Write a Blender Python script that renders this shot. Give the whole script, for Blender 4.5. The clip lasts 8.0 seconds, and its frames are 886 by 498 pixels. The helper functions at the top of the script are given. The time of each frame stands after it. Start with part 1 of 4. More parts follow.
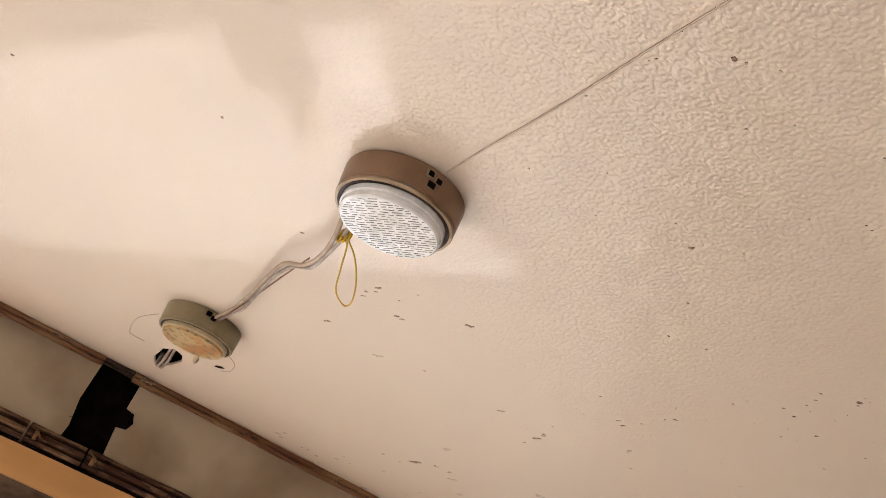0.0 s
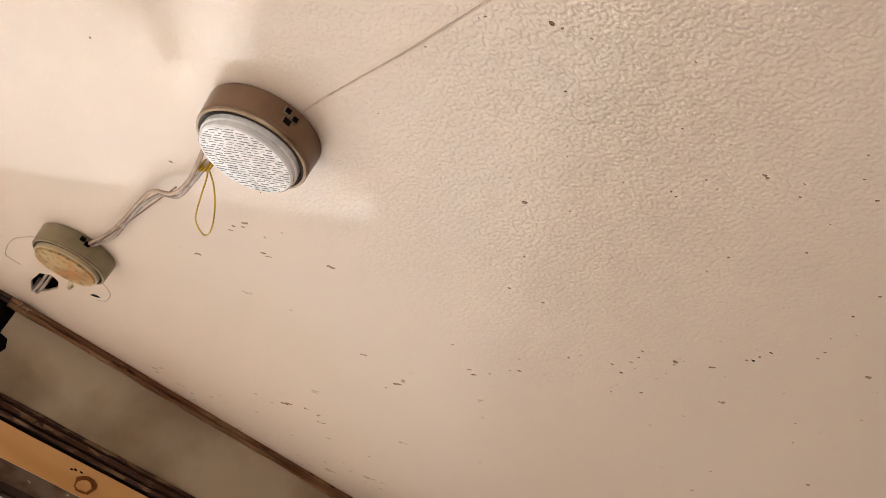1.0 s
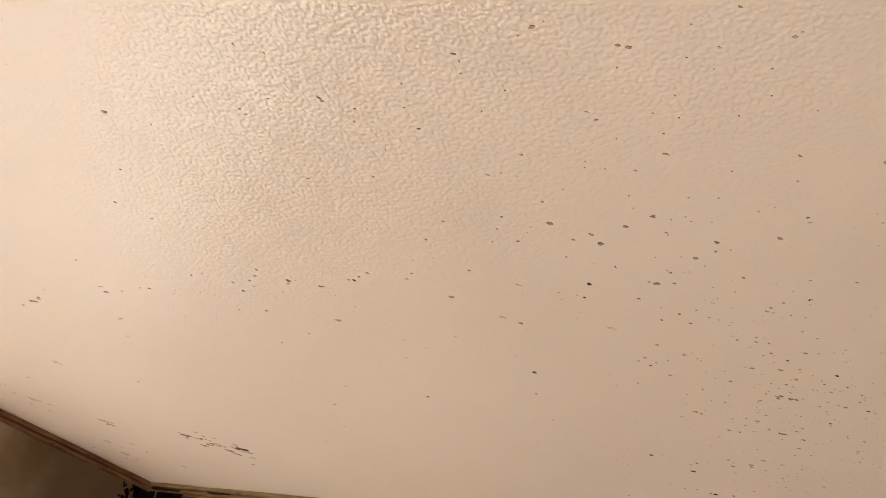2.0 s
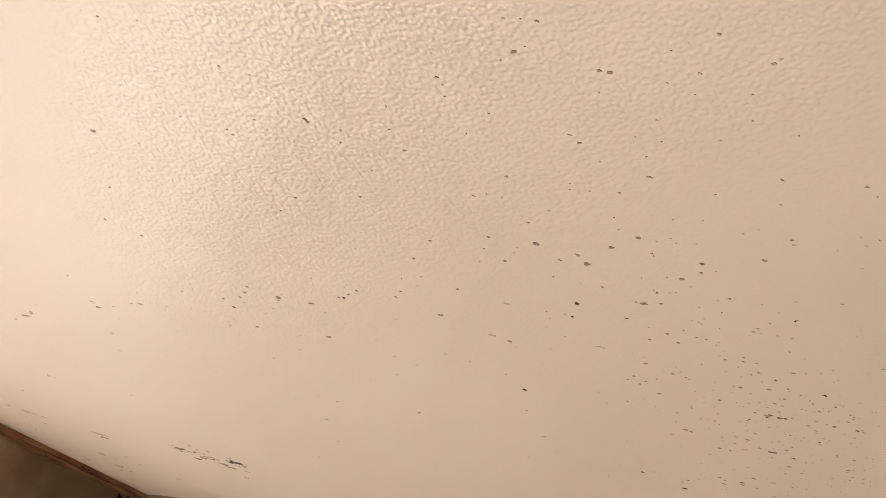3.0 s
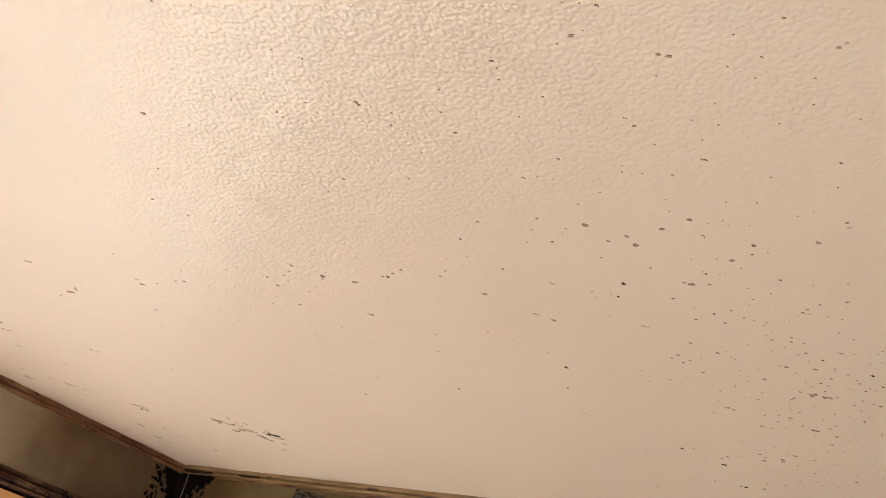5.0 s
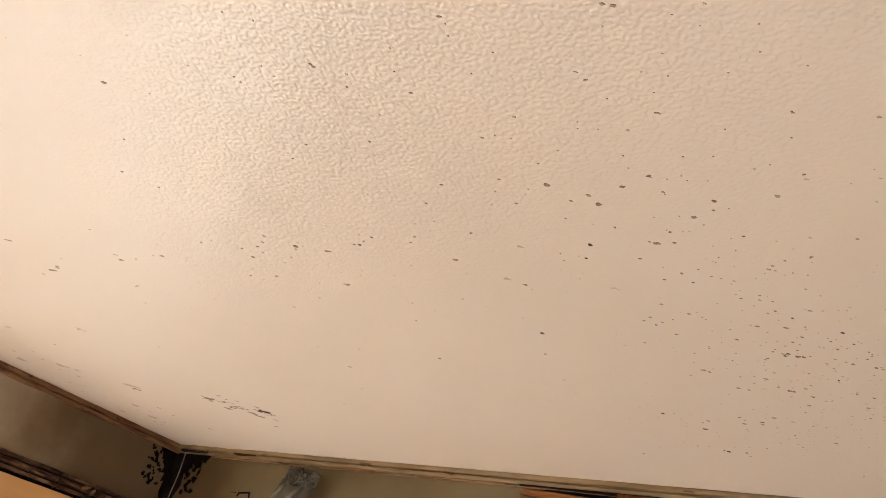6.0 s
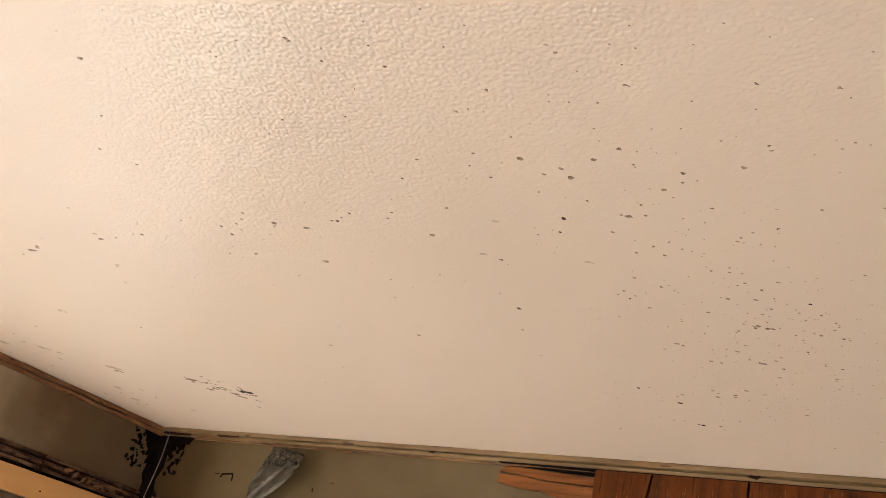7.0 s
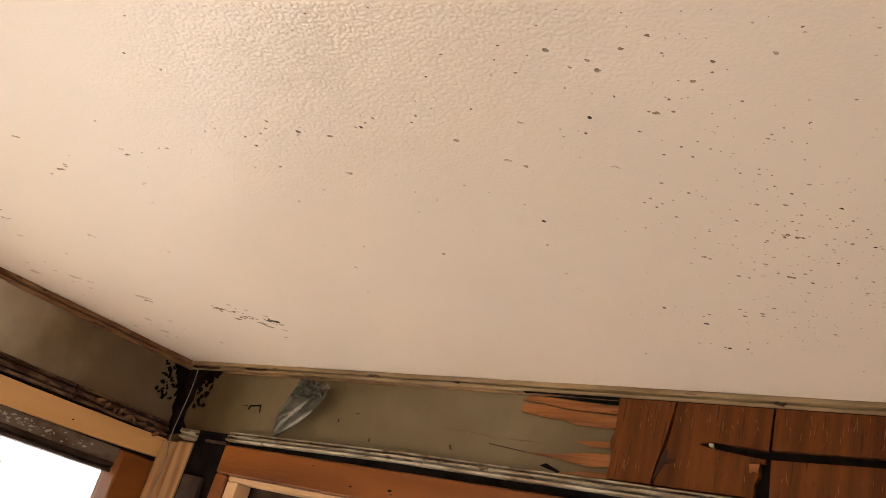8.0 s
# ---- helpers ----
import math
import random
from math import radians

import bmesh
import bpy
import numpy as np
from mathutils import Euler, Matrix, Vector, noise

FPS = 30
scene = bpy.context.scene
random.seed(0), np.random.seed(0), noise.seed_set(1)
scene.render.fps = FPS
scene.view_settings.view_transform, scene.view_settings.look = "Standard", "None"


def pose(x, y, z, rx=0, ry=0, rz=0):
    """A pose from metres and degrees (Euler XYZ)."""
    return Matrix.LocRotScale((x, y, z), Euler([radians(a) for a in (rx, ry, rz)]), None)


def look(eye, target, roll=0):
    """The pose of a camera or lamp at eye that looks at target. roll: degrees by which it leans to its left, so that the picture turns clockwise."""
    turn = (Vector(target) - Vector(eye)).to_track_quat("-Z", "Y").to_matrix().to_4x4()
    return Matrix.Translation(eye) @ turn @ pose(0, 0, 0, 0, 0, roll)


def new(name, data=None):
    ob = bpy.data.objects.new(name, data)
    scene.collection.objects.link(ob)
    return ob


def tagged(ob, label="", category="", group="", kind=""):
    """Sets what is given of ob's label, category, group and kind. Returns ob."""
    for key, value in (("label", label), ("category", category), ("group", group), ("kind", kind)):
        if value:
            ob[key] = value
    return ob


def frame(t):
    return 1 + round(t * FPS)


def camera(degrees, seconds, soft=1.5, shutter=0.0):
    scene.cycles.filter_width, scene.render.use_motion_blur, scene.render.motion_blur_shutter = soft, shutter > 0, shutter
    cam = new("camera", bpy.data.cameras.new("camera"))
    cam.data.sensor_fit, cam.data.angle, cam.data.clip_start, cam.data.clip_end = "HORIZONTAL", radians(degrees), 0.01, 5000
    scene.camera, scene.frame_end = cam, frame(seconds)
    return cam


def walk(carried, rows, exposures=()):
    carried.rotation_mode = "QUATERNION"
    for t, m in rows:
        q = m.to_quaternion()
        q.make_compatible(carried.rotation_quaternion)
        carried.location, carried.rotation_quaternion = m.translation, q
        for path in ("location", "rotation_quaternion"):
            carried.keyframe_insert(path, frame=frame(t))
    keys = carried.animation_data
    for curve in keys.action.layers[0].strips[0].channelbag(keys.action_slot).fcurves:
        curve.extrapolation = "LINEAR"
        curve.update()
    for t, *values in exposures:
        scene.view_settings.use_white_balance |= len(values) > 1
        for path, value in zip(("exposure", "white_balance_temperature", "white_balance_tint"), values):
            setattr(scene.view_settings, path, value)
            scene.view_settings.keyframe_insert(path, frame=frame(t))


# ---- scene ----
# ---------------------------------------------------------------- camera
cam = camera(53.0, 8.0, soft=0.8)
PATH = [
    (0, (1.0167, -0.8597, 1.7056), (0.2070, -0.5151, 2.1805), 21.92),
    (0.5, (1.0324, -0.8458, 1.6921), (0.2253, -0.4743, 2.1510), 23.16),
    (1, (1.0564, -0.8319, 1.6956), (0.2882, -0.4030, 2.1710), 23.81),
    (1.2, (1.0702, -0.8248, 1.6997), (0.3293, -0.3527, 2.1774), 22.45),
    (1.5, (1.0871, -0.8060, 1.7050), (0.4005, -0.2620, 2.1873), 21.79),
    (1.7, (1.1043, -0.7894, 1.7151), (0.4572, -0.1989, 2.1973), 19.66),
    (2, (1.1185, -0.7729, 1.7242), (0.5261, -0.1279, 2.2067), 16.92),
    (2.2, (1.1278, -0.7633, 1.7289), (0.5458, -0.1140, 2.2185), 16.80),
    (3.3, (1.1201, -0.7752, 1.7301), (0.5163, -0.1416, 2.2140), 17.82),
    (3.5, (1.1146, -0.7762, 1.7273), (0.5032, -0.1435, 2.2024), 18.66),
    (4, (1.1114, -0.7882, 1.7318), (0.4856, -0.1654, 2.2013), 19.52),
    (4.2, (1.1124, -0.7883, 1.7300), (0.4886, -0.1632, 2.1993), 19.33),
    (5.3, (1.1173, -0.7772, 1.7309), (0.5011, -0.1298, 2.1793), 17.17),
    (5.5, (1.1162, -0.7724, 1.7260), (0.4978, -0.1239, 2.1699), 17.18),
    (6, (1.1315, -0.7659, 1.7283), (0.5086, -0.1170, 2.1653), 16.49),
    (6.5, (1.1388, -0.7621, 1.7253), (0.5229, -0.1026, 2.1563), 15.54),
    (7, (1.1388, -0.7642, 1.7210), (0.5278, -0.0983, 2.1491), 15.72),
    (7.5, (1.1430, -0.7570, 1.7117), (0.5310, -0.0841, 2.1273), 15.82),
    (8, (1.1368, -0.7450, 1.6960), (0.4976, -0.0762, 2.0757), 16.62),
]
walk(cam, [(t, look(eye, target, roll)) for t, eye, target, roll in PATH],
     exposures=[(0.0, 1.82, 6620, 13.5), (1.0, 1.84, 6680, 14), (1.5, 1.90, 6760, 14), (2.0, 2.24, 6720, 12), (2.4, 2.31, 6640, 11), (3.3, 2.37, 6530, 9.5),
                (5.5, 2.38, 6580, 10.5), (7.0, 2.39, 6600, 10.5), (7.5, 2.38, 6650, 11), (8.0, 2.30, 6850, 12)])

H = 1.95            # ceiling height
RX, RY = 2.15, -4.2  # far walls of the cabin

# ---------------------------------------------------------------- light
world = bpy.data.worlds.new("sky")
scene.world = world
world.use_nodes = True
wn = world.node_tree.nodes
sky = wn.new("ShaderNodeTexSky")
sky.sky_type, sky.sun_disc = "NISHITA", False
sky.sun_elevation, sky.sun_rotation = radians(66), radians(-73)
sky.air_density, sky.dust_density = 1.0, 1.0
wn["Background"].inputs["Strength"].default_value = 0.13
world.node_tree.links.new(sky.outputs["Color"], wn["Background"].inputs["Color"])

sun_data = bpy.data.lights.new("sun", "SUN")
sun_data.energy, sun_data.angle, sun_data.color = 5.0, radians(0.6), (1.0, 0.94, 0.84)
sun = new("sun", sun_data)
sun.matrix_world = look((-1.7, 0.5, 4.0), (0, 0, 0))

# sunlight thrown up through the side window by glass standing outside: a hard-edged glint on the ceiling
GLINT = Vector((1.22, -0.42, 1.0)).normalized()
ALONG = Vector((0.857, 0.515, 0))
ACROSS = Vector((0.515, -0.857, 0))
TIP = Vector((0.611, -0.645, H))
BEAM = 0.40


def glint(back0, back1, side0, side1):
    """A parallel beam that falls on the ceiling between these distances from the tip of the bright patch."""
    u = (ALONG - GLINT * ALONG.dot(GLINT)).normalized()
    v = GLINT.cross(u)
    wide = abs(v.dot(ACROSS) - GLINT.dot(ACROSS) * v.z / GLINT.z)
    long = abs(u.dot(ALONG) - GLINT.dot(ALONG) * u.z / GLINT.z)
    data = bpy.data.lights.new("sun_glint", "AREA")
    data.shape, data.spread = "RECTANGLE", radians(0.5)
    data.size, data.size_y = (back1 - back0) / long, (side1 - side0) / wide
    data.energy = BEAM * data.size * data.size_y
    data.color = (0.76, 0.88, 1.0)
    m = Matrix((u, (-GLINT).cross(u), -GLINT)).transposed().to_4x4()
    m.translation = TIP - ALONG * (back0 + back1) / 2 + ACROSS * (side0 + side1) / 2 - GLINT * 1.3
    new("sun_glint", data).matrix_world = m


for side0, side1, back0, back1 in ((0.0, 0.025, -0.013, 0.62), (0.025, 0.05, -0.004, 0.62), (0.05, 0.075, 0.005, 0.62), (0.075, 0.10, 0.013, 0.62), (0.10, 0.125, 0.020, 0.62),
                                   (0.125, 0.16, 0.066, 0.62), (0.16, 0.20, 0.076, 0.62),
                                   (0.125, 0.16, 0.0, 0.046), (0.16, 0.195, -0.010, 0.028)):
    glint(back0, back1, side0, side1)


# ---------------------------------------------------------------- materials
def material(name, base, rough=0.6, metal=0.0, second=None, scale=30.0, mix=(0.4, 0.65), stretch=(1, 1, 1), bump=0.0,
             bump_scale=120.0, fleck=None, fleck_scale=60.0, fleck_at=0.68, spec=0.18, detail=6.0):
    """Two colours mixed by noise, small flecks of a third, fine relief."""
    m = bpy.data.materials.new(name)
    m.use_nodes = True
    nt = m.node_tree
    N, Lk = nt.nodes, nt.links
    b = N["Principled BSDF"]
    b.inputs["Roughness"].default_value, b.inputs["Metallic"].default_value = rough, metal
    b.inputs["Specular IOR Level"].default_value = spec
    tc = N.new("ShaderNodeTexCoord")
    mp = N.new("ShaderNodeMapping")
    mp.inputs["Scale"].default_value = stretch
    Lk.new(tc.outputs["Object"], mp.inputs["Vector"])
    n1 = N.new("ShaderNodeTexNoise")
    n1.inputs["Scale"].default_value, n1.inputs["Detail"].default_value = scale, detail
    Lk.new(mp.outputs["Vector"], n1.inputs["Vector"])
    ramp = N.new("ShaderNodeValToRGB")
    ramp.color_ramp.elements[0].position, ramp.color_ramp.elements[1].position = mix
    ramp.color_ramp.elements[0].color = (*base, 1)
    ramp.color_ramp.elements[1].color = (*(second or base), 1)
    Lk.new(n1.outputs["Fac"], ramp.inputs["Fac"])
    colour = ramp.outputs["Color"]
    if fleck:
        n2 = N.new("ShaderNodeTexNoise")
        n2.inputs["Scale"].default_value, n2.inputs["Detail"].default_value = fleck_scale, 4
        Lk.new(mp.outputs["Vector"], n2.inputs["Vector"])
        r2 = N.new("ShaderNodeValToRGB")
        r2.color_ramp.elements[0].position, r2.color_ramp.elements[1].position = fleck_at, fleck_at + 0.04
        Lk.new(n2.outputs["Fac"], r2.inputs["Fac"])
        mx = N.new("ShaderNodeMixRGB")
        mx.inputs["Color2"].default_value = (*fleck, 1)
        Lk.new(r2.outputs["Color"], mx.inputs["Fac"])
        Lk.new(colour, mx.inputs["Color1"])
        colour = mx.outputs["Color"]
    Lk.new(colour, b.inputs["Base Color"])
    if bump:
        n3 = N.new("ShaderNodeTexNoise")
        n3.inputs["Scale"].default_value, n3.inputs["Detail"].default_value = bump_scale, 5
        Lk.new(mp.outputs["Vector"], n3.inputs["Vector"])
        bp = N.new("ShaderNodeBump")
        bp.inputs["Strength"].default_value, bp.inputs["Distance"].default_value = bump, 0.002
        Lk.new(n3.outputs["Fac"], bp.inputs["Height"])
        Lk.new(bp.outputs["Normal"], b.inputs["Normal"])
    return m


def ceiling_material():
    """Cream gel-coated panel, embossed with a fine worm-like pebble."""
    m = material("cream_panel", (0.755, 0.642, 0.54), 0.5, second=(0.71, 0.592, 0.482), scale=2.2, mix=(0.3, 0.75), detail=3, spec=0.1)
    nt = m.node_tree
    N, Lk = nt.nodes, nt.links
    b = N["Principled BSDF"]
    tc = N.new("ShaderNodeTexCoord")
    pebble = N.new("ShaderNodeTexNoise")
    pebble.inputs["Scale"].default_value, pebble.inputs["Detail"].default_value = 530, 0.0
    Lk.new(tc.outputs["Object"], pebble.inputs["Vector"])
    # flat-topped pebbles with narrow sloping flanks
    dome = N.new("ShaderNodeMapRange")
    dome.interpolation_type = "SMOOTHSTEP"
    dome.inputs["From Min"].default_value, dome.inputs["From Max"].default_value = 0.22, 0.78
    Lk.new(pebble.outputs["Fac"], dome.inputs["Value"])
    bp = N.new("ShaderNodeBump")
    bp.inputs["Strength"].default_value, bp.inputs["Distance"].default_value = 1.0, 0.00046
    Lk.new(dome.outputs["Result"], bp.inputs["Height"])
    # clear gel coat over the paint
    b.inputs["Specular IOR Level"].default_value = 0.0
    gloss = N.new("ShaderNodeBsdfGlossy")
    gloss.inputs["Roughness"].default_value = 0.05
    Lk.new(bp.outputs["Normal"], gloss.inputs["Normal"])
    coat = N.new("ShaderNodeMixShader")
    coat.inputs["Fac"].default_value = 0.155
    Lk.new(b.outputs["BSDF"], coat.inputs[1])
    Lk.new(gloss.outputs["BSDF"], coat.inputs[2])
    Lk.new(coat.outputs["Shader"], N["Material Output"].inputs["Surface"])
    return m


def corner_stain_shade(m, colour, centre, reach):
    """A brown, ragged-edged stain with the corner's shade painted into it."""
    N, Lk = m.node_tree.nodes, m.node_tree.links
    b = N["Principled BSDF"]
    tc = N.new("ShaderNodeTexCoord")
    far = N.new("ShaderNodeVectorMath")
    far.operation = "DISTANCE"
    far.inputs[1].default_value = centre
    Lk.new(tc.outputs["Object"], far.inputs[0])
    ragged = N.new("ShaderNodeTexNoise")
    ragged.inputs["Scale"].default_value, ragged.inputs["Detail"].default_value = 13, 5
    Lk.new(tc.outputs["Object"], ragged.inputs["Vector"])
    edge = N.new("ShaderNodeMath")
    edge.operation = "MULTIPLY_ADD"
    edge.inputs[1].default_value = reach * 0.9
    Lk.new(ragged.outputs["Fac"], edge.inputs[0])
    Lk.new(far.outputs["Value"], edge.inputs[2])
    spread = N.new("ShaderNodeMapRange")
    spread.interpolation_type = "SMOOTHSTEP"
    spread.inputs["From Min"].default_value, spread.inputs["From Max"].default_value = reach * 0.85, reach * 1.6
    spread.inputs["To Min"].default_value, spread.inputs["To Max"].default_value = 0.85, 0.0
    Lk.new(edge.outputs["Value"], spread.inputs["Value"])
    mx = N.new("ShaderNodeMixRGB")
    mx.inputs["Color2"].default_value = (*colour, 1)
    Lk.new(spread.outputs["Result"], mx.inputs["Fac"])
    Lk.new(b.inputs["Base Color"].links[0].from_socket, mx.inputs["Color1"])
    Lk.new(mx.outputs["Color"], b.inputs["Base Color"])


def glass_material(name, tint=(1, 1, 1), rough=0.0):
    m = bpy.data.materials.new(name)
    m.use_nodes = True
    b = m.node_tree.nodes["Principled BSDF"]
    b.inputs["Base Color"].default_value = (*tint, 1)
    b.inputs["Roughness"].default_value = rough
    b.inputs["Transmission Weight"].default_value = 1.0
    b.inputs["IOR"].default_value = 1.45
    return m


CREAM = ceiling_material()
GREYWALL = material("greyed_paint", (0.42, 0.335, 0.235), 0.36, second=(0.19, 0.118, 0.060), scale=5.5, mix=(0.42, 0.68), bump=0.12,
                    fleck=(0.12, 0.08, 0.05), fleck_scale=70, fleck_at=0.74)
KHAKI = material("khaki_paint", (0.165, 0.120, 0.063), 0.42, second=(0.105, 0.070, 0.034), scale=8, mix=(0.3, 0.7), bump=0.1,
                 fleck=(0.13, 0.10, 0.06), fleck_scale=65, fleck_at=0.75)
# brown staining and the corner's shade, both put into the wall colours
corner_stain_shade(GREYWALL, (0.085, 0.047, 0.020), (0.0, -0.06, 1.89), 0.175)
corner_stain_shade(KHAKI, (0.060, 0.034, 0.013), (0.05, 0.0, 1.87), 0.13)
STAINED = material("stained_trim", (0.135, 0.052, 0.021), 0.38, second=(0.28, 0.15, 0.070), scale=14, stretch=(1, 1, 6), bump=0.3,
                   fleck=(0.05, 0.02, 0.012), fleck_scale=40, fleck_at=0.62)
TRIMBEIGE = material("beige_trim", (0.27, 0.178, 0.088), 0.45, second=(0.165, 0.10, 0.047), scale=12, stretch=(1, 1, 6), bump=0.2,
                     fleck=(0.08, 0.04, 0.025), fleck_scale=26, fleck_at=0.68)
WEATHERED = material("weathered_track", (0.19, 0.112, 0.06), 0.6, second=(0.058, 0.024, 0.012), scale=35, mix=(0.36, 0.54), stretch=(1, 1, 3), bump=0.6,
                     fleck=(0.05, 0.025, 0.02), fleck_scale=55, fleck_at=0.58)
TRACKMETAL = material("dull_metal_track", (0.38, 0.315, 0.22), 0.42, 0.15, second=(0.17, 0.115, 0.065), scale=25, stretch=(1, 1, 4),
                      bump=0.3, fleck=(0.10, 0.055, 0.025), fleck_scale=42, fleck_at=0.62)
ORANGE = material("orange_varnished_wood", (0.62, 0.34, 0.135), 0.4, second=(0.53, 0.27, 0.095), scale=9, stretch=(1, 0.25, 2.5),
                  bump=0.12, fleck=(0.28, 0.11, 0.03), fleck_scale=30, fleck_at=0.76)
REDWOOD = material("red_brown_varnish", (0.225, 0.070, 0.015), 0.36, second=(0.125, 0.036, 0.009), scale=7, mix=(0.4, 0.64), stretch=(0.3, 1, 2.0),
                   bump=0.2, fleck=(0.075, 0.022, 0.009), fleck_scale=34, fleck_at=0.67)
PALEWOOD = material("pale_raw_wood", (0.37, 0.195, 0.082), 0.6, second=(0.20, 0.09, 0.035), scale=20, stretch=(3, 3, 0.3), bump=0.3,
                    fleck=(0.22, 0.10, 0.04), fleck_scale=30, fleck_at=0.7)
PLY = material("plywood_veneer", (0.122, 0.034, 0.0064), 0.5, second=(0.062, 0.0165, 0.0034), scale=11, stretch=(6.0, 1, 0.28), bump=0.6,
               bump_scale=60, fleck=(0.040, 0.012, 0.004), fleck_scale=95, fleck_at=0.63, spec=0.1)
PALEBEAD = material("pale_wood_lit_edge", (0.56, 0.34, 0.18), 0.55, second=(0.47, 0.27, 0.13), scale=16, stretch=(0.3, 1, 2), bump=0.2)
TORN = material("torn_veneer", (0.26, 0.090, 0.024), 0.55, second=(0.13, 0.040, 0.011), scale=30, stretch=(0.3, 1, 4), bump=0.5,
                fleck=(0.12, 0.04, 0.015), fleck_scale=60, fleck_at=0.68)
GREYPEEL = material("peeling_grey_paint", (0.15, 0.108, 0.078), 0.55, second=(0.085, 0.052, 0.033), scale=18, mix=(0.45, 0.55),
                    stretch=(1, 1, 2), bump=0.5, fleck=(0.42, 0.37, 0.30), fleck_scale=70, fleck_at=0.70)
FLAKEPAINT = material("old_white_paint", (0.40, 0.36, 0.30), 0.6, second=(0.25, 0.21, 0.165), scale=80)
DARKRAIL = material("dark_rail", (0.03, 0.017, 0.012), 0.45, second=(0.06, 0.036, 0.026), scale=30, bump=0.2, spec=0.1)
# for real rot and chips, and for shade painted into gaps and holes
BLACK = material("rot_and_gap_black", (0.005, 0.0035, 0.003), 0.8, second=(0.011, 0.007, 0.006), scale=60, bump=0.6, spec=0.03)
CAVITY = material("cavity_dark", (0.03, 0.018, 0.014), 0.9, second=(0.055, 0.018, 0.012), scale=20, bump=0.3, spec=0.05)
GREENBODY = material("aged_olive_plastic", (0.27, 0.215, 0.13), 0.4, second=(0.20, 0.155, 0.088), scale=40, bump=0.05,
                     fleck=(0.14, 0.10, 0.05), fleck_scale=110, fleck_at=0.74)
TANBODY = material("tan_plastic", (0.25, 0.148, 0.090), 0.3, second=(0.195, 0.110, 0.064), scale=35, bump=0.04)
BRASS = material("dull_brass_rim", (0.36, 0.27, 0.18), 0.3, 0.6, second=(0.2, 0.13, 0.08), scale=60)
IVORY = material("yellowed_ivory_plastic", (0.50, 0.41, 0.25), 0.35, second=(0.42, 0.32, 0.17), scale=50, bump=0.05)
RUSTLENS = material("stained_lens", (0.46, 0.33, 0.16), 0.3, second=(0.42, 0.19, 0.055), scale=42, mix=(0.42, 0.6), bump=0.25,
                    bump_scale=300, fleck=(0.20, 0.17, 0.10), fleck_scale=170, fleck_at=0.56)
WIREWHITE = material("greyed_white_wire", (0.45, 0.38, 0.32), 0.4, second=(0.28, 0.21, 0.165), scale=60)
CORDTAN = material("tan_cord", (0.46, 0.35, 0.26), 0.6, second=(0.36, 0.26, 0.18), scale=90, bump=0.2)
YELLOW = material("yellow_wire", (0.62, 0.40, 0.04), 0.4, second=(0.45, 0.28, 0.025), scale=80)
TAPE = material("duct_tape", (0.34, 0.31, 0.25), 0.26, 0.5, second=(0.20, 0.175, 0.135), scale=30, bump=0.2, bump_scale=220)
CABLE = material("grey_cable", (0.19, 0.155, 0.125), 0.5, second=(0.15, 0.12, 0.095), scale=60)
CORDPALE = material("pale_cord", (0.62, 0.51, 0.42), 0.6, second=(0.50, 0.40, 0.32), scale=90, bump=0.2)
SPECK = material("dirt_speck", (0.15, 0.10, 0.068), 0.85, second=(0.30, 0.22, 0.16), scale=400)
SOOT = material("black_chip", (0.035, 0.022, 0.016), 0.85, second=(0.07, 0.046, 0.032), scale=90)
MIDSPECK = material("grey_brown_mark", (0.21, 0.15, 0.105), 0.85, second=(0.37, 0.285, 0.21), scale=400)
FAINT = material("faint_scuff", (0.40, 0.32, 0.245), 0.7, second=(0.49, 0.40, 0.31), scale=90)
STEEL = material("dull_steel", (0.34, 0.32, 0.29), 0.35, 0.8, second=(0.3, 0.27, 0.24), scale=50)
FLOORMAT = material("worn_vinyl", (0.47, 0.425, 0.38), 0.5, second=(0.39, 0.345, 0.30), scale=5, bump=0.1)
CABIN = material("cream_wall", (0.62, 0.575, 0.53), 0.5, second=(0.54, 0.495, 0.45), scale=3, bump=0.08)
GRAVEL = material("pale_gravel", (0.40, 0.38, 0.35), 0.9, second=(0.27, 0.25, 0.22), scale=1.3, bump=0.5, bump_scale=8, fleck=(0.11, 0.11, 0.06), fleck_scale=2.2, fleck_at=0.56)
LEAF = material("leaf_green", (0.075, 0.12, 0.04), 0.4, second=(0.12, 0.16, 0.07), scale=2.5)
BARK = material("bark", (0.12, 0.085, 0.06), 0.9, second=(0.18, 0.13, 0.09), scale=9, stretch=(1, 1, 0.2), bump=0.6, bump_scale=25)
PANE = glass_material("window_glass")


# ---------------------------------------------------------------- building helpers
def part(name, bm, mat, parent=None, label="", smooth=False):
    """Links a bmesh as one mesh object, under a thing or a part where one is given."""
    me = bpy.data.meshes.new(name)
    bmesh.ops.recalc_face_normals(bm, faces=bm.faces)
    for f in bm.faces:
        f.smooth = smooth
    bm.to_mesh(me)
    bm.free()
    me.materials.append(mat)
    ob = new(name, me)
    if parent is not None:
        ob.parent = parent
    if label:
        ob["label"] = label
    return ob


def thing(name, label, category, place=(0, 0, 0), group="", kind=""):
    ob = new(name)
    ob.empty_display_size = 0.05
    ob.location = place
    return tagged(ob, label, category, group, kind)


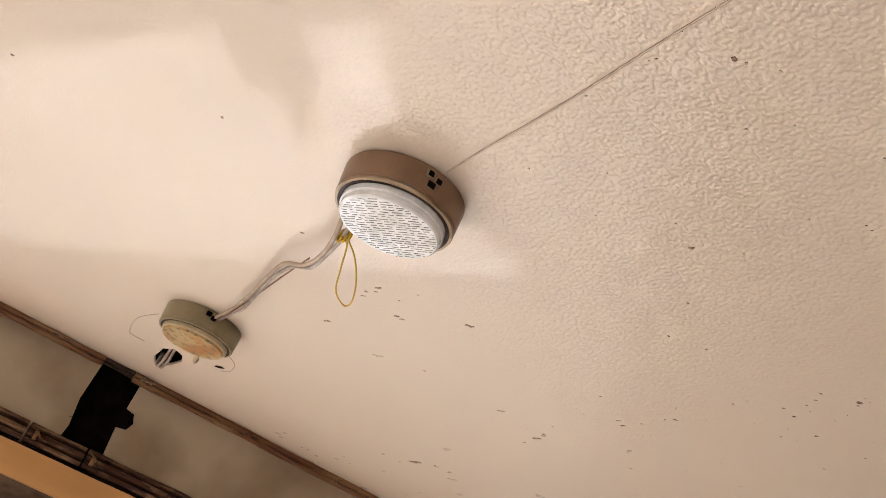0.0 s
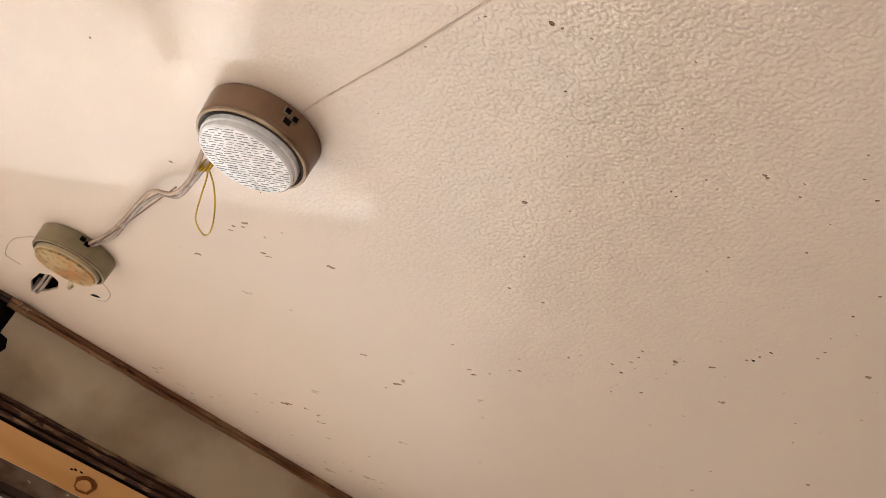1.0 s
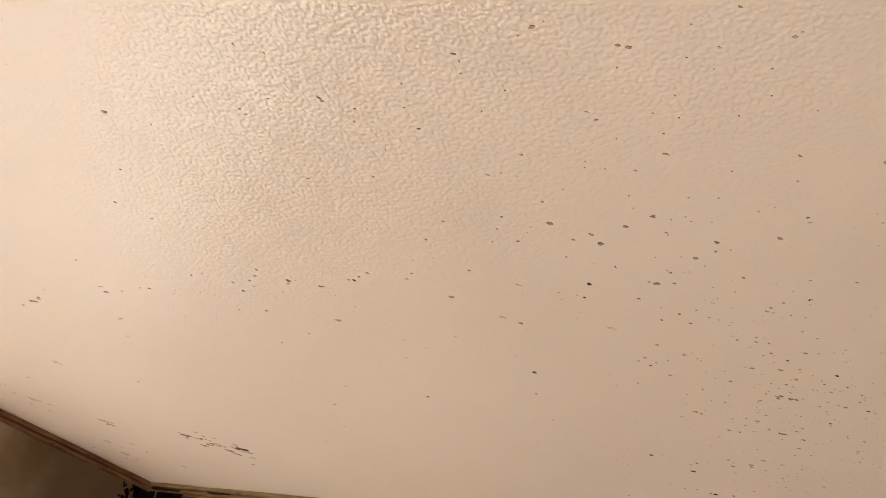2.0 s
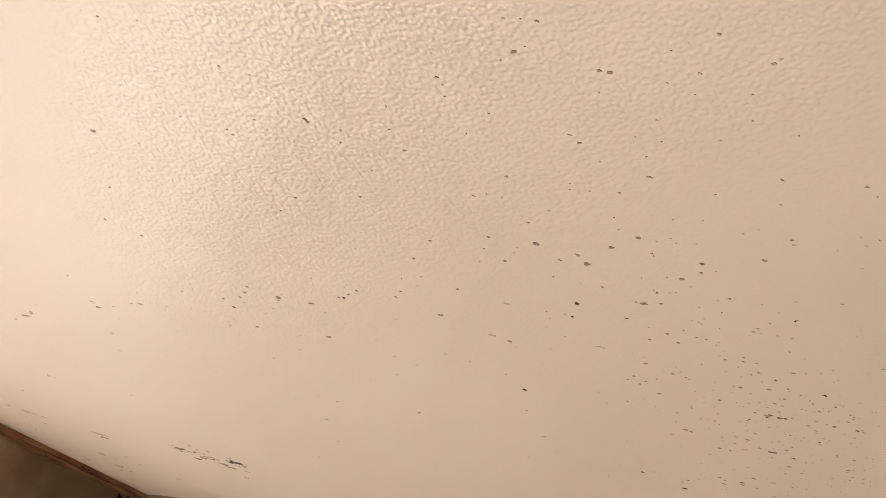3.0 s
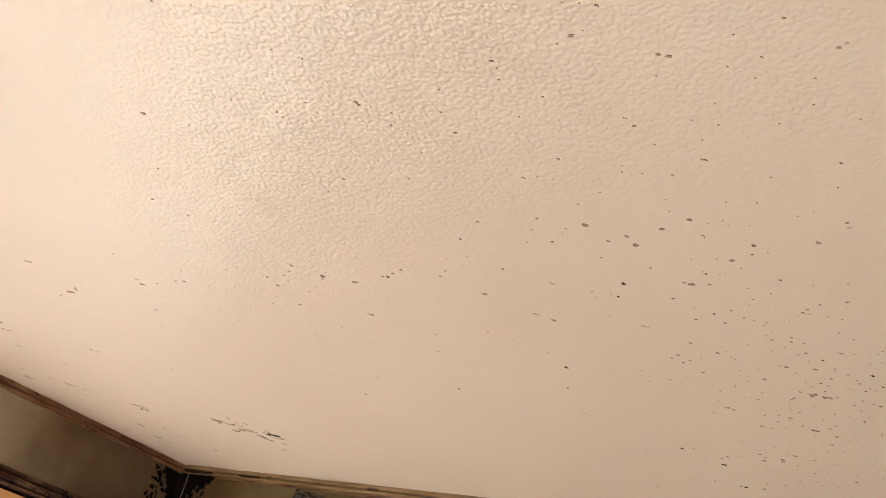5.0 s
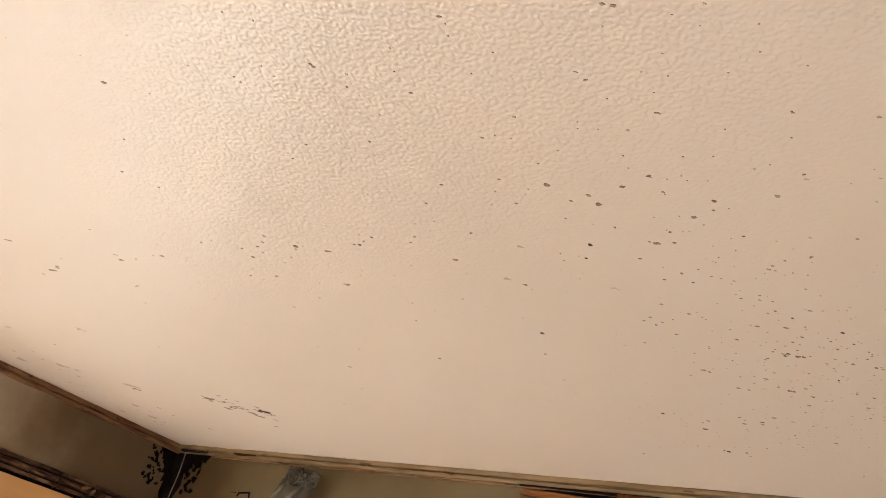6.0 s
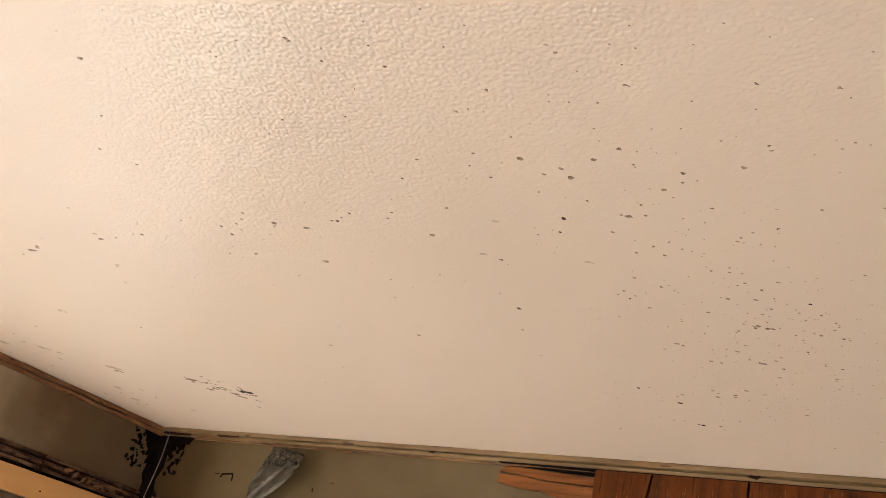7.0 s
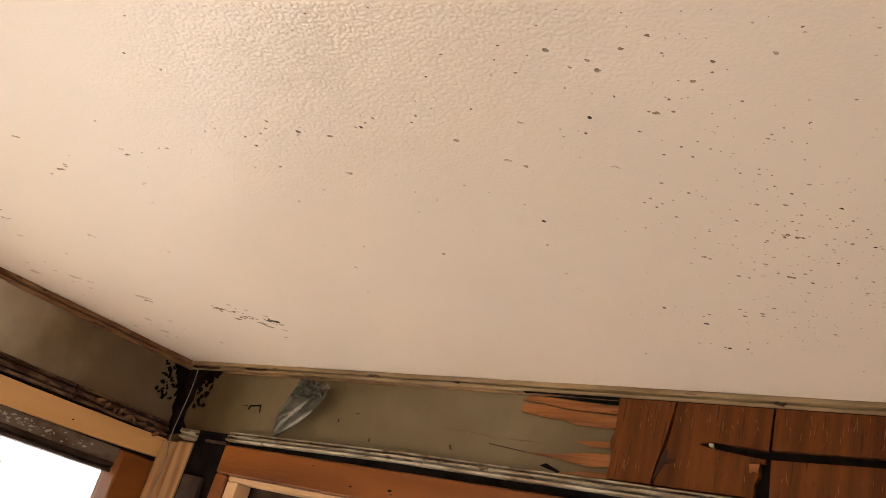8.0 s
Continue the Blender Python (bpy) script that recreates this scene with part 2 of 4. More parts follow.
def box(bm, x0, x1, y0, y1, z0, z1, bevel=0.0, seg=1):
    made = bmesh.ops.create_cube(bm, size=1, matrix=Matrix.Translation(((x0 + x1) / 2, (y0 + y1) / 2, (z0 + z1) / 2))
                                 @ Matrix.Diagonal((x1 - x0, y1 - y0, z1 - z0, 1)))
    if bevel:
        vs = set(made["verts"])
        es = [e for e in bm.edges if e.verts[0] in vs and e.verts[1] in vs]
        bmesh.ops.bevel(bm, geom=es, offset=bevel, segments=seg, affect="EDGES", profile=0.5)
    return bm


def run(bm, profile, axis, a, b, step=0.02, wobble=0.0, seed=0, taper=None):
    """A length of moulding: a profile of (out, z) along x or y, with worn, wavering edges. taper(s) gives a shift in z."""
    n = max(1, int(abs(b - a) / step))
    rings = []
    for i in range(n + 1):
        s = a + (b - a) * i / n
        ring = []
        for k, (o, z) in enumerate(profile):
            w = wobble * noise.noise((s * 22 + seed, k * 3.1 + seed, seed * 0.7))
            w2 = wobble * noise.noise((s * 22 + seed + 50, k * 3.1, seed * 1.7))
            dz = taper(s, k) if taper else 0
            ring.append(bm.verts.new((o + w, s, z + w2 + dz) if axis == "y" else (s, -(o + w), z + w2 + dz)))
        rings.append(ring)
    m = len(profile)
    for r0, r1 in zip(rings, rings[1:]):
        for k in range(m):
            bm.faces.new((r0[k], r0[(k + 1) % m], r1[(k + 1) % m], r1[k]))
    bm.faces.new(rings[0])
    bm.faces.new(rings[-1][::-1])
    return bm


def tube(bm, points, radius, sides=8, closed=False):
    """A round wire along a smooth line through the points."""
    pts = [Vector(p) for p in points]
    fine = []
    n = len(pts)
    for i in range(n if closed else n - 1):
        p0 = pts[(i - 1) % n] if closed or i else pts[i]
        p1, p2 = pts[i], pts[(i + 1) % n]
        p3 = pts[(i + 2) % n] if closed or i + 2 < n else pts[-1]
        for k in range(8):
            u = k / 8
            fine.append(0.5 * (2 * p1 + (p2 - p0) * u + (2 * p0 - 5 * p1 + 4 * p2 - p3) * u * u + (3 * p1 - p0 - 3 * p2 + p3) * u ** 3))
    if not closed:
        fine.append(pts[-1])
    rings = []
    side = None
    for i, p in enumerate(fine):
        d = (fine[(i + 1) % len(fine)] if closed or i + 1 < len(fine) else p) - (fine[i - 1] if closed or i else p)
        d = d.normalized() if d.length else Vector((1, 0, 0))
        if side is None:
            side = d.orthogonal().normalized()
        side = (side - d * side.dot(d)).normalized()
        up = d.cross(side)
        rings.append([bm.verts.new(p + (side * math.cos(2 * math.pi * k / sides) + up * math.sin(2 * math.pi * k / sides)) * radius)
                      for k in range(sides)])
    for i in range(len(rings) if closed else len(rings) - 1):
        r0, r1 = rings[i], rings[(i + 1) % len(rings)]
        for k in range(sides):
            bm.faces.new((r0[k], r0[(k + 1) % sides], r1[(k + 1) % sides], r1[k]))
    if not closed:
        bm.faces.new(rings[0][::-1])
        bm.faces.new(rings[-1])
    return bm


def lathe(bm, profile, sides=64, centre=(0, 0, 0)):
    """Rings of (radius, z) turned round the upright axis; closed at both ends where the radius is zero."""
    c = Vector(centre)
    prev = None
    for r, z in profile:
        if r == 0:
            cur = [bm.verts.new(c + Vector((0, 0, z)))]
        else:
            cur = [bm.verts.new(c + Vector((r * math.cos(2 * math.pi * k / sides), r * math.sin(2 * math.pi * k / sides), z)))
                   for k in range(sides)]
        if prev:
            for k in range(sides):
                q = [prev[k % len(prev)], prev[(k + 1) % len(prev)], cur[(k + 1) % len(cur)], cur[k % len(cur)]]
                q = list(dict.fromkeys(q))
                if len(q) > 2:
                    bm.faces.new(q)
        prev = cur
    return bm


def slab(bm, outline, plane, at, thick):
    """A flat piece of any outline, on the ceiling ('z', downwards), the side wall ('x') or the end wall ('y')."""
    def put(p, d):
        if plane == "z":
            return (p[0], p[1], at - d)
        if plane == "x":
            return (at + d, p[0], p[1])
        return (p[0], at - d, p[1])
    lo = [bm.verts.new(put(p, 0)) for p in outline]
    hi = [bm.verts.new(put(p, thick)) for p in outline]
    n = len(outline)
    bm.faces.new(lo)
    bm.faces.new(hi[::-1])
    for k in range(n):
        bm.faces.new((lo[k], lo[(k + 1) % n], hi[(k + 1) % n], hi[k]))
    return bm


def blob(rng, cx, cy, rx, ry, turn=0.0, n=9, rough=0.4):
    out = []
    for k in range(n):
        a = 2 * math.pi * k / n
        r = 1 + rough * (rng.random() * 2 - 1)
        x, y = rx * r * math.cos(a), ry * r * math.sin(a)
        out.append((cx + x * math.cos(turn) - y * math.sin(turn), cy + x * math.sin(turn) + y * math.cos(turn)))
    return out


# ---------------------------------------------------------------- the shell
bm = bmesh.new()
# the panel has a ragged hole for the lamp wires
hole = [(0.074, -0.714), (0.100, -0.722), (0.141, -0.724), (0.157, -0.716), (0.150, -0.706), (0.128, -0.700), (0.098, -0.703), (0.080, -0.708)]
outer = [(-0.03, -4.25), (2.2, -4.25), (2.2, 0.05), (-0.03, 0.05)]
for z in (H, H + 0.003):
    vo = [bm.verts.new((x, y, z)) for x, y in outer]
    vh = [bm.verts.new((x, y, z)) for x, y in hole]
    es = [bm.edges.new((v[k], v[(k + 1) % len(v)])) for v in (vo, vh) for k in range(len(v))]
    bmesh.ops.triangle_fill(bm, edges=es, use_beauty=True)
    if z == H:
        low = vo, vh
for a, b in zip(low, (vo, vh)):
    for k in range(len(a)):
        bm.faces.new((a[k], a[(k + 1) % len(a)], b[(k + 1) % len(a)], b[k]))
ceiling = tagged(part("ceiling", bm, CREAM), "glossy cream embossed ceiling panel with dirt specks", "ceiling", kind="structure")

# black colour supplies the darkness inside the wire hole; slab shuts out light
bm = bmesh.new()
box(bm, -0.06, 2.25, -4.3, 0.1, H + 0.0135, H + 0.07)
tagged(part("roof", bm, BLACK), "roof slab above the panel, painted black for the dark hole", "roof", kind="structure")
bm = bmesh.new()
box(bm, -0.06, 2.25, -4.3, 0.1, -0.05, 0)
tagged(part("floor", bm, FLOORMAT), "worn brown vinyl floor", "floor", kind="structure")

# side wall x = 0: a band over the window in two panels, with a dark gap between them
GAP0, GAP1 = -0.751, -0.704
side_wall = thing("wall_west", "greyed painted wall band over the side window", "wall", kind="structure")
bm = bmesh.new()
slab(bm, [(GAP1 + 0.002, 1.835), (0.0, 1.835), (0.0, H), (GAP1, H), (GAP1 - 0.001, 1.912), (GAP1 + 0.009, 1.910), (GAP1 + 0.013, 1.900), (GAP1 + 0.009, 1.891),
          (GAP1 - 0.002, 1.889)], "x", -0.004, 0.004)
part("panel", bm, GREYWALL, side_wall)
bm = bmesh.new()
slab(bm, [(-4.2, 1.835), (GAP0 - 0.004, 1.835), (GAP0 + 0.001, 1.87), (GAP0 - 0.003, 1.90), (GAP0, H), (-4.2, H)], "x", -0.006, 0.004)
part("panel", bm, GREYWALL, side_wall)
# the gap's darkness is put into this black backing
bm = bmesh.new()
box(bm, -0.075, -0.045, GAP0 - 0.05, GAP1 + 0.05, 1.83, H + 0.02)
part("backing", bm, BLACK, side_wall, "black backing painted for the dark inside the gap")
# unseen filler added to cover the sky behind track and head board
bm = bmesh.new()
box(bm, -0.045, -0.0145, -2.6, 0.0, 1.7805, 1.8345)
box(bm, -0.045, -0.0145, GAP1 + 0.05, 0.0, 1.8345, 1.86)
part("gap_filler", bm, CAVITY, side_wall)
# unseen boxes added to stop sky light leaking into the wall gap
bm = bmesh.new()
box(bm, -0.09, -0.0765, -4.25, 0.09, 1.7805, 2.02)
box(bm, -0.09, -0.0455, -4.25, 0.09, 1.7805, 1.7815)
part("outer_block", bm, CAVITY, side_wall)
WX0, WX1, WSILL = -2.6, -0.056, 0.62
bm = bmesh.new()
box(bm, -0.05, -0.002, -4.2, 0.0, 0, WSILL)
box(bm, -0.05, -0.002, -4.2, WX0, WSILL, 1.835)
part("lower_wall", bm, CABIN, side_wall)

# end wall y = 0
end_wall = thing("wall_north", "khaki painted wall band over the end window", "wall", kind="structure")
bm = bmesh.new()
box(bm, 0.0, 2.15, 0.0, 0.012, 1.80, H)
part("panel", bm, KHAKI, end_wall)
# unseen box that shuts out daylight behind the end wall
bm = bmesh.new()
box(bm, -0.05, 2.2, 0.05, 0.09, 0, H)
part("outer_block", bm, CAVITY, end_wall)
# unseen filler added where sky came through at the corner
bm = bmesh.new()
box(bm, -0.05, -0.0005, 0.0005, 0.05, 0, H)
part("corner_filler", bm, CAVITY, end_wall)
bm = bmesh.new()
box(bm, 0.0, 2.15, 0.0, 0.05, 0, 1.0)
part("lower_wall", bm, CABIN, end_wall)

# the other two walls, unseen, with openings added to let daylight in
right_wall = thing("wall_east", "unseen cream cabin wall with a long opening added for light", "wall", kind="structure")
bm = bmesh.new()
box(bm, RX, RX + 0.05, -4.2, 0.05, 0, 0.85)
box(bm, RX, RX + 0.05, -4.2, 0.05, 1.7, H)
box(bm, RX, RX + 0.05, -0.8, 0.05, 0.85, 1.7)
box(bm, RX, RX + 0.05, -4.2, -3.4, 0.85, 1.7)
part("panel", bm, CABIN, right_wall)
rear_wall = thing("wall_south", "unseen cream cabin wall with a doorway added for light", "wall", kind="structure")
bm = bmesh.new()
box(bm, -0.05, 0.5, RY - 0.05, RY, 0, H)
box(bm, 1.4, 2.2, RY - 0.05, RY, 0, H)
box(bm, 0.5, 1.4, RY - 0.05, RY, 1.85, H)
part("panel", bm, CABIN, rear_wall)

# trims where walls and ceiling meet
COVE = [(0.0, H - 0.0105), (0.0055, H - 0.0102), (0.0066, H - 0.0072), (0.0034, H - 0.0064), (0.0034, H - 0.0056), (0.0085, H - 0.0048), (0.0092, H - 0.0012),
        (0.0080, H), (0.0, H)]
for k, (a, b, deep) in enumerate(((-4.2, GAP0 - 0.002, 0.95), (GAP1 - 0.012, -0.30, 1.0), (-0.30, 0.0, 1.15))):
    bm = bmesh.new()
    run(bm, [(o * deep, H - (H - z) * deep) for o, z in COVE], "y", a, b, 0.012, 0.0012, 3 + k)
    tagged(part("trim_west", bm, STAINED), "dark stained cove trim, worn and chipped", "trim", kind="structure")
# same trim across the gap, coloured dark for the shadow it lies in
bm = bmesh.new()
run(bm, [(o * 0.8, H - (H - z) * 0.75) for o, z in COVE], "y", GAP0 - 0.0015, GAP1 - 0.0125, 0.006, 0.0015, 14)
tagged(part("trim_west", bm, DARKRAIL), "length of cove trim over the gap, its shade painted dark", "trim", kind="structure")
bm = bmesh.new()
run(bm, COVE, "x", 0.0096, 2.15, 0.012, 0.0009, 9)
tagged(part("trim_north", bm, TRIMBEIGE), "beige stained cove trim with dark chips", "trim", kind="structure")

# shadow line below the trim, drawn as a dark strip
bm = bmesh.new()
run(bm, [(0.0, H - 0.0128), (0.0030, H - 0.0126), (0.0036, H - 0.0112), (0.0, H - 0.0109)], "x", 0.083, 2.15, 0.01, 0.0007, 33)
tagged(part("trim_north", bm, STAINED), "thin strip painted dark as the shadow line under the beige trim", "trim", kind="structure")

# ---------------------------------------------------------------- side window
BACK = [(0.0, 1.857), (0.0045, 1.8565), (0.004, 1.8355), (0.0, 1.8345)]
RIB_TOP = [(0.004, 1.8565), (0.0085, 1.8555), (0.009, 1.8525), (0.004, 1.851)]
RIB_MID = [(0.004, 1.8495), (0.0105, 1.8485), (0.012, 1.8445), (0.0095, 1.8425), (0.004, 1.842)]
RIB_LOW = [(0.004, 1.8405), (0.0125, 1.8395), (0.012, 1.8358), (0.004, 1.8352)]


def track(name, axis, a, b, mat, label, group, step, wobble, seed, lift=None, squeeze=1.0):
    """A length of grooved curtain track: a back plate, dark for the groove shade, and three ribs."""
    ob = thing(name, label, "curtain track", group=group)
    for k, (part_name, profile) in enumerate((("backplate", BACK), ("rib", RIB_TOP), ("rib", RIB_MID), ("rib", RIB_LOW))):
        m = bmesh.new()
        profile = [(o, 1.857 - (1.857 - z) * squeeze) for o, z in profile]
        run(m, profile, axis, a, b, step, wobble * (0.3 if k == 0 else 0.8), seed + k * 13, lift)
        # shade between the ribs is put into the back plate's dark colour
        part(part_name, m, CAVITY if k == 0 else mat, ob)
    return ob


for k, (a, b) in enumerate(((-2.6, -0.786), (-0.783, -0.722), (-0.719, -0.16), (-0.157, -0.004))):
    track("curtain_track", "y", a, b, WEATHERED, "weathered brown grooved curtain track, cracked", "curtain track lengths", 0.006, 0.0016, 20 + k * 7)

window = thing("window_1", "wide side window with varnished head board and dark rail", "window", kind="structure")


def head_drop(s, k):
    t = max(0.0, (s + 0.26) / 0.26)
    return (0.002 if k in (2, 3) else 0.006) * t * t


bm = bmesh.new()
run(bm, [(-0.012, 1.7995), (0.009, 1.7995), (0.010, 1.831), (-0.012, 1.831)], "y", WX0, 0.0, 0.02, 0.0004, 40, head_drop)
head_board = part("head_board", bm, ORANGE, window, "orange varnished head board")
bm = bmesh.new()
rng = random.Random(5)
slab(bm, blob(rng, -0.542, 1.812, 0.013, 0.009, 0.1, 12, 0.12), "x", 0.0098, 0.0008)
part("knot", bm, REDWOOD, head_board, "dark ringed knot")
bm = bmesh.new()
slab(bm, blob(rng, -0.543, 1.811, 0.009, 0.006, 0.1, 12, 0.12), "x", 0.0108, 0.0005)
part("knot_core", bm, ORANGE, head_board)
for y, z in ((-0.553, 1.822), (-0.560, 1.8215), (-0.564, 1.820), (-0.146, 1.812)):
    bm = bmesh.new()
    slab(bm, blob(rng, y, z, 0.002, 0.0011, 0, 7, 0.3), "x", 0.0100, 0.0004)
    part("chip", bm, BLACK, head_board)
bm = bmesh.new()
run(bm, [(-0.028, 1.780), (-0.004, 1.780), (-0.003, 1.7995), (-0.028, 1.7995)], "y", WX0, WX1, 0.015, 0.0006, 44)
part("frame_strip", bm, GREYPEEL, window, "grey paint strip peeling to brown")
bm = bmesh.new()
run(bm, [(-0.040, 1.766), (-0.008, 1.766), (-0.006, 1.769), (-0.010, 1.772), (-0.006, 1.775), (-0.006, 1.7798), (-0.040, 1.7798)], "y",
    WX0, WX1, 0.02, 0.0006, 47)
part("rail", bm, DARKRAIL, window, "dark brown window rail")
bm = bmesh.new()
box(bm, -0.032, 0.008, WX1, -0.0005, WSILL, 1.7985, 0.002)
part("stile", bm, REDWOOD, window, "red-brown varnished stile")
bm = bmesh.new()
box(bm, -0.040, -0.006, WX0, WX0 + 0.05, WSILL, 1.766, 0.002)
part("stile", bm, REDWOOD, window)
bm = bmesh.new()
box(bm, -0.05, 0.02, WX0, -0.0005, WSILL - 0.03, WSILL, 0.002)
part("sill", bm, ORANGE, window)
bm = bmesh.new()
box(bm, -0.024, -0.020, WX0 + 0.05, WX1, WSILL, 1.766)
pane = part("pane", bm, PANE, window)
pane.visible_shadow = False
# black strip that paints the shade between track and head board
bm = bmesh.new()
run(bm, [(0.0, 1.8335), (0.008, 1.8335), (0.008, 1.8315), (0.0, 1.8315)], "y", WX0, -0.03, 0.03, 0.0003, 61)
part("gap_shade", bm, BLACK, window)

# white paint still clinging to the peeling strip
for k in range(64):
    bm = bmesh.new()
    y = -0.20 + 0.035 * rng.gauss(0, 1) if k % 3 else -0.30 + 0.20 * rng.random()
    big_one = rng.random() ** 2
    slab(bm, blob(rng, y, 1.789 + 0.0045 * rng.gauss(0, 1) * 0.8, 0.0009 + 0.0026 * big_one, 0.0005 + 0.0011 * big_one, rng.random() - 0.5, 8, 0.5), "x", -0.0037, 0.0014)
    part("paint_flake", bm, FLAKEPAINT, window, "curled white paint flake")

# loose lumps of old sealant along the track near the corner
for k in range(9):
    bm = bmesh.new()
    bmesh.ops.create_icosphere(bm, subdivisions=2, radius=1)
    for v in bm.verts:
        v.co *= 1 + 0.5 * noise.noise(v.co * 1.6 + Vector((k * 7, 0, 0)))
        v.co = Vector((v.co.x * 0.0028, v.co.y * (0.0058 + 0.003 * rng.random()), v.co.z * 0.0026))
    y = -0.125 + k * 0.0125 + 0.004 * rng.random()
    ob = part("sealant_lump", bm, WEATHERED if k % 4 else STAINED)
    ob.location = (0.012, y, 1.846 - 0.016 * (y + 0.13) / 0.13 + 0.003 * rng.random())
    ob.rotation_euler = (rng.random() * 3, rng.random(), rng.random() * 3)
    tagged(ob, "crusty brown lump of old sealant on the track", "sealant", group="sealant lumps")
# broken track clips
for y in (-0.775, -0.712):
    ob = thing("track_clip", "bent brown clip on the weathered curtain track", "clip", (0.012, y, 1.846), group="track clips")
    bm = bmesh.new()
    box(bm, -0.002, 0.0025, -0.002, 0.002, -0.006, 0.004, 0.0008)
    part("plate", bm, STAINED, ob)
    bm = bmesh.new()
    tube(bm, [(0.003, -0.006, 0.006), (0.006, 0.0, 0.002), (0.003, 0.006, -0.003), (0.004, 0.012, -0.004)], 0.0013, 6)
    part("hook", bm, WEATHERED, ob)

# ---------------------------------------------------------------- the corner
post = thing("corner_post", "pale raw wood post with a dark recess and metal bracket", "post", (0, 0, 0))
bm = bmesh.new()
box(bm, 0.010, 0.045, -0.0075, -0.0005, 0.0, 1.830, 0.0012)
box(bm, 0.0455, 0.080, -0.0060, -0.0005, 0.0, 1.833, 0.0012)
part("board", bm, PALEWOOD, post)
# depth of the recess is only this board's black colour
bm = bmesh.new()
box(bm, 0.0805, 0.150, -0.004, -0.0005, 0.0, 1.852, 0.001)
part("recess", bm, BLACK, post, "black board painted for the dark of the recess")
bm = bmesh.new()
box(bm, 0.090, 0.134, -0.009, -0.0042, 1.70, 1.790, 0.001)
box(bm, 0.130, 0.134, -0.0115, -0.0092, 1.70, 1.788, 0.0006)
part("bracket", bm, DARKRAIL, post, "dark metal bracket")
bm = bmesh.new()
run(bm, [(0.0, 1.851), (0.011, 1.850), (0.013, 1.845), (0.008, 1.842), (0.013, 1.838), (0.0, 1.836)], "x", 0.050, 0.084, 0.006, 0.0014, 71)
tagged(part("track_end", bm, TRACKMETAL), "broken light stub of track at the corner", "curtain track")
bm = bmesh.new()
box(bm, 0.112, 0.158, -0.012, -0.0005, 1.8365, 1.8395, 0.0008)
tagged(part("metal_strip", bm, DARKRAIL), "small dark metal strip beside the corner post", "metal strip")

# black rot and flaked paint spreading from the corner on both walls, with some painted shade
rot = thing("rot_shade_patch", "black rot, flaked paint and painted shade in the upper corner", "stain")
bm = bmesh.new()
slab(bm, [(0.0, 1.939), (-0.030, 1.939), (-0.026, 1.932), (-0.017, 1.929), (-0.019, 1.920), (-0.013, 1.914), (-0.015, 1.905), (-0.009, 1.906),
          (-0.011, 1.893), (-0.006, 1.896), (-0.007, 1.880), (-0.003, 1.872), (0.0, 1.868)], "x", 0.0004, 0.0006)
part("side_rot", bm, BLACK, rot)
# rot at the top; the lower outline paints the wall's shade black
bm = bmesh.new()
slab(bm, [(0.0, 1.939), (0.080, 1.939), (0.076, 1.933), (0.060, 1.930), (0.055, 1.922), (0.045, 1.925), (0.040, 1.908), (0.033, 1.912),
          (0.036, 1.893), (0.028, 1.876), (0.032, 1.862), (0.044, 1.853), (0.046, 1.846), (0.0, 1.838)], "y", -0.0004, 0.0006)
part("end_rot_shade", bm, BLACK, rot)
for k in range(96):
    bm = bmesh.new()
    # flakes cling in wandering rows that thin out downwards
    z = 1.936 - 0.052 * rng.random() ** 1.3
    big_one = 0.0016 + 0.0024 * rng.random() ** 2
    if k % 2:
        y = -0.022 - 0.008 * (k // 2 % 3) + 0.003 * math.sin(z * 300 + k % 3) + 0.002 * rng.gauss(0, 1)
        slab(bm, blob(rng, min(y, -0.004), z, big_one, big_one * 0.8, rng.random() * 3, 8, 0.5), "x", 0.0004, 0.0006)
    else:
        x = 0.046 + 0.012 * (k // 2 % 3) - 0.5 * (1.936 - z) * (k // 2 % 3) * 0.25 + 0.004 * math.sin(z * 260 + k % 3) + 0.002 * rng.gauss(0, 1)
        slab(bm, blob(rng, x, z, big_one * 1.1, big_one * 0.9, rng.random() * 3, 8, 0.5), "y", -0.0004, 0.0006)
    part("flake", bm, BLACK, rot)
bm = bmesh.new()
tube(bm, [(0.0380, -0.0135, 1.9375), (0.0415, -0.0145, 1.915), (0.0440, -0.016, 1.900), (0.0435, -0.017, 1.872), (0.0425, -0.018, 1.845), (0.0440, -0.018, 1.825),
          (0.0485, -0.0165, 1.808), (0.0470, -0.015, 1.787), (0.0425, -0.014, 1.755), (0.040, -0.013, 1.70), (0.040, -0.013, 1.40)], 0.00075, 8)
tagged(part("corner_cable", bm, CABLE, smooth=True), "thin grey cable hanging down the corner", "cable")

# ---------------------------------------------------------------- end wall: track, window frame
def track_rise(s, k):
    return 0.0045 * min(1.0, (s - 0.155) / 0.3) - 0.002


for k, (a, b) in enumerate(((0.155, 0.497), (0.4985, 0.92), (0.922, 2.1))):
    track("metal_track", "x", a, b, TRACKMETAL, "dull grey ribbed metal curtain track", "metal track lengths", 0.008, 0.0006, 80 + k * 5, track_rise, 0.62)
window2 = thing("window_2", "end window in red-brown varnished frame with pale inner bead", "window", kind="structure")
bm = bmesh.new()
box(bm, 0.153, 2.05, -0.008, 0.03, 1.800, 1.8375, 0.002)
part("top_rail", bm, REDWOOD, window2)
bm = bmesh.new()
box(bm, 0.153, 0.178, -0.0075, 0.03, 1.0, 1.7995, 0.002)
part("stile", bm, REDWOOD, window2)
bm = bmesh.new()
box(bm, 2.02, 2.05, -0.0075, 0.03, 1.0, 1.7995, 0.002)
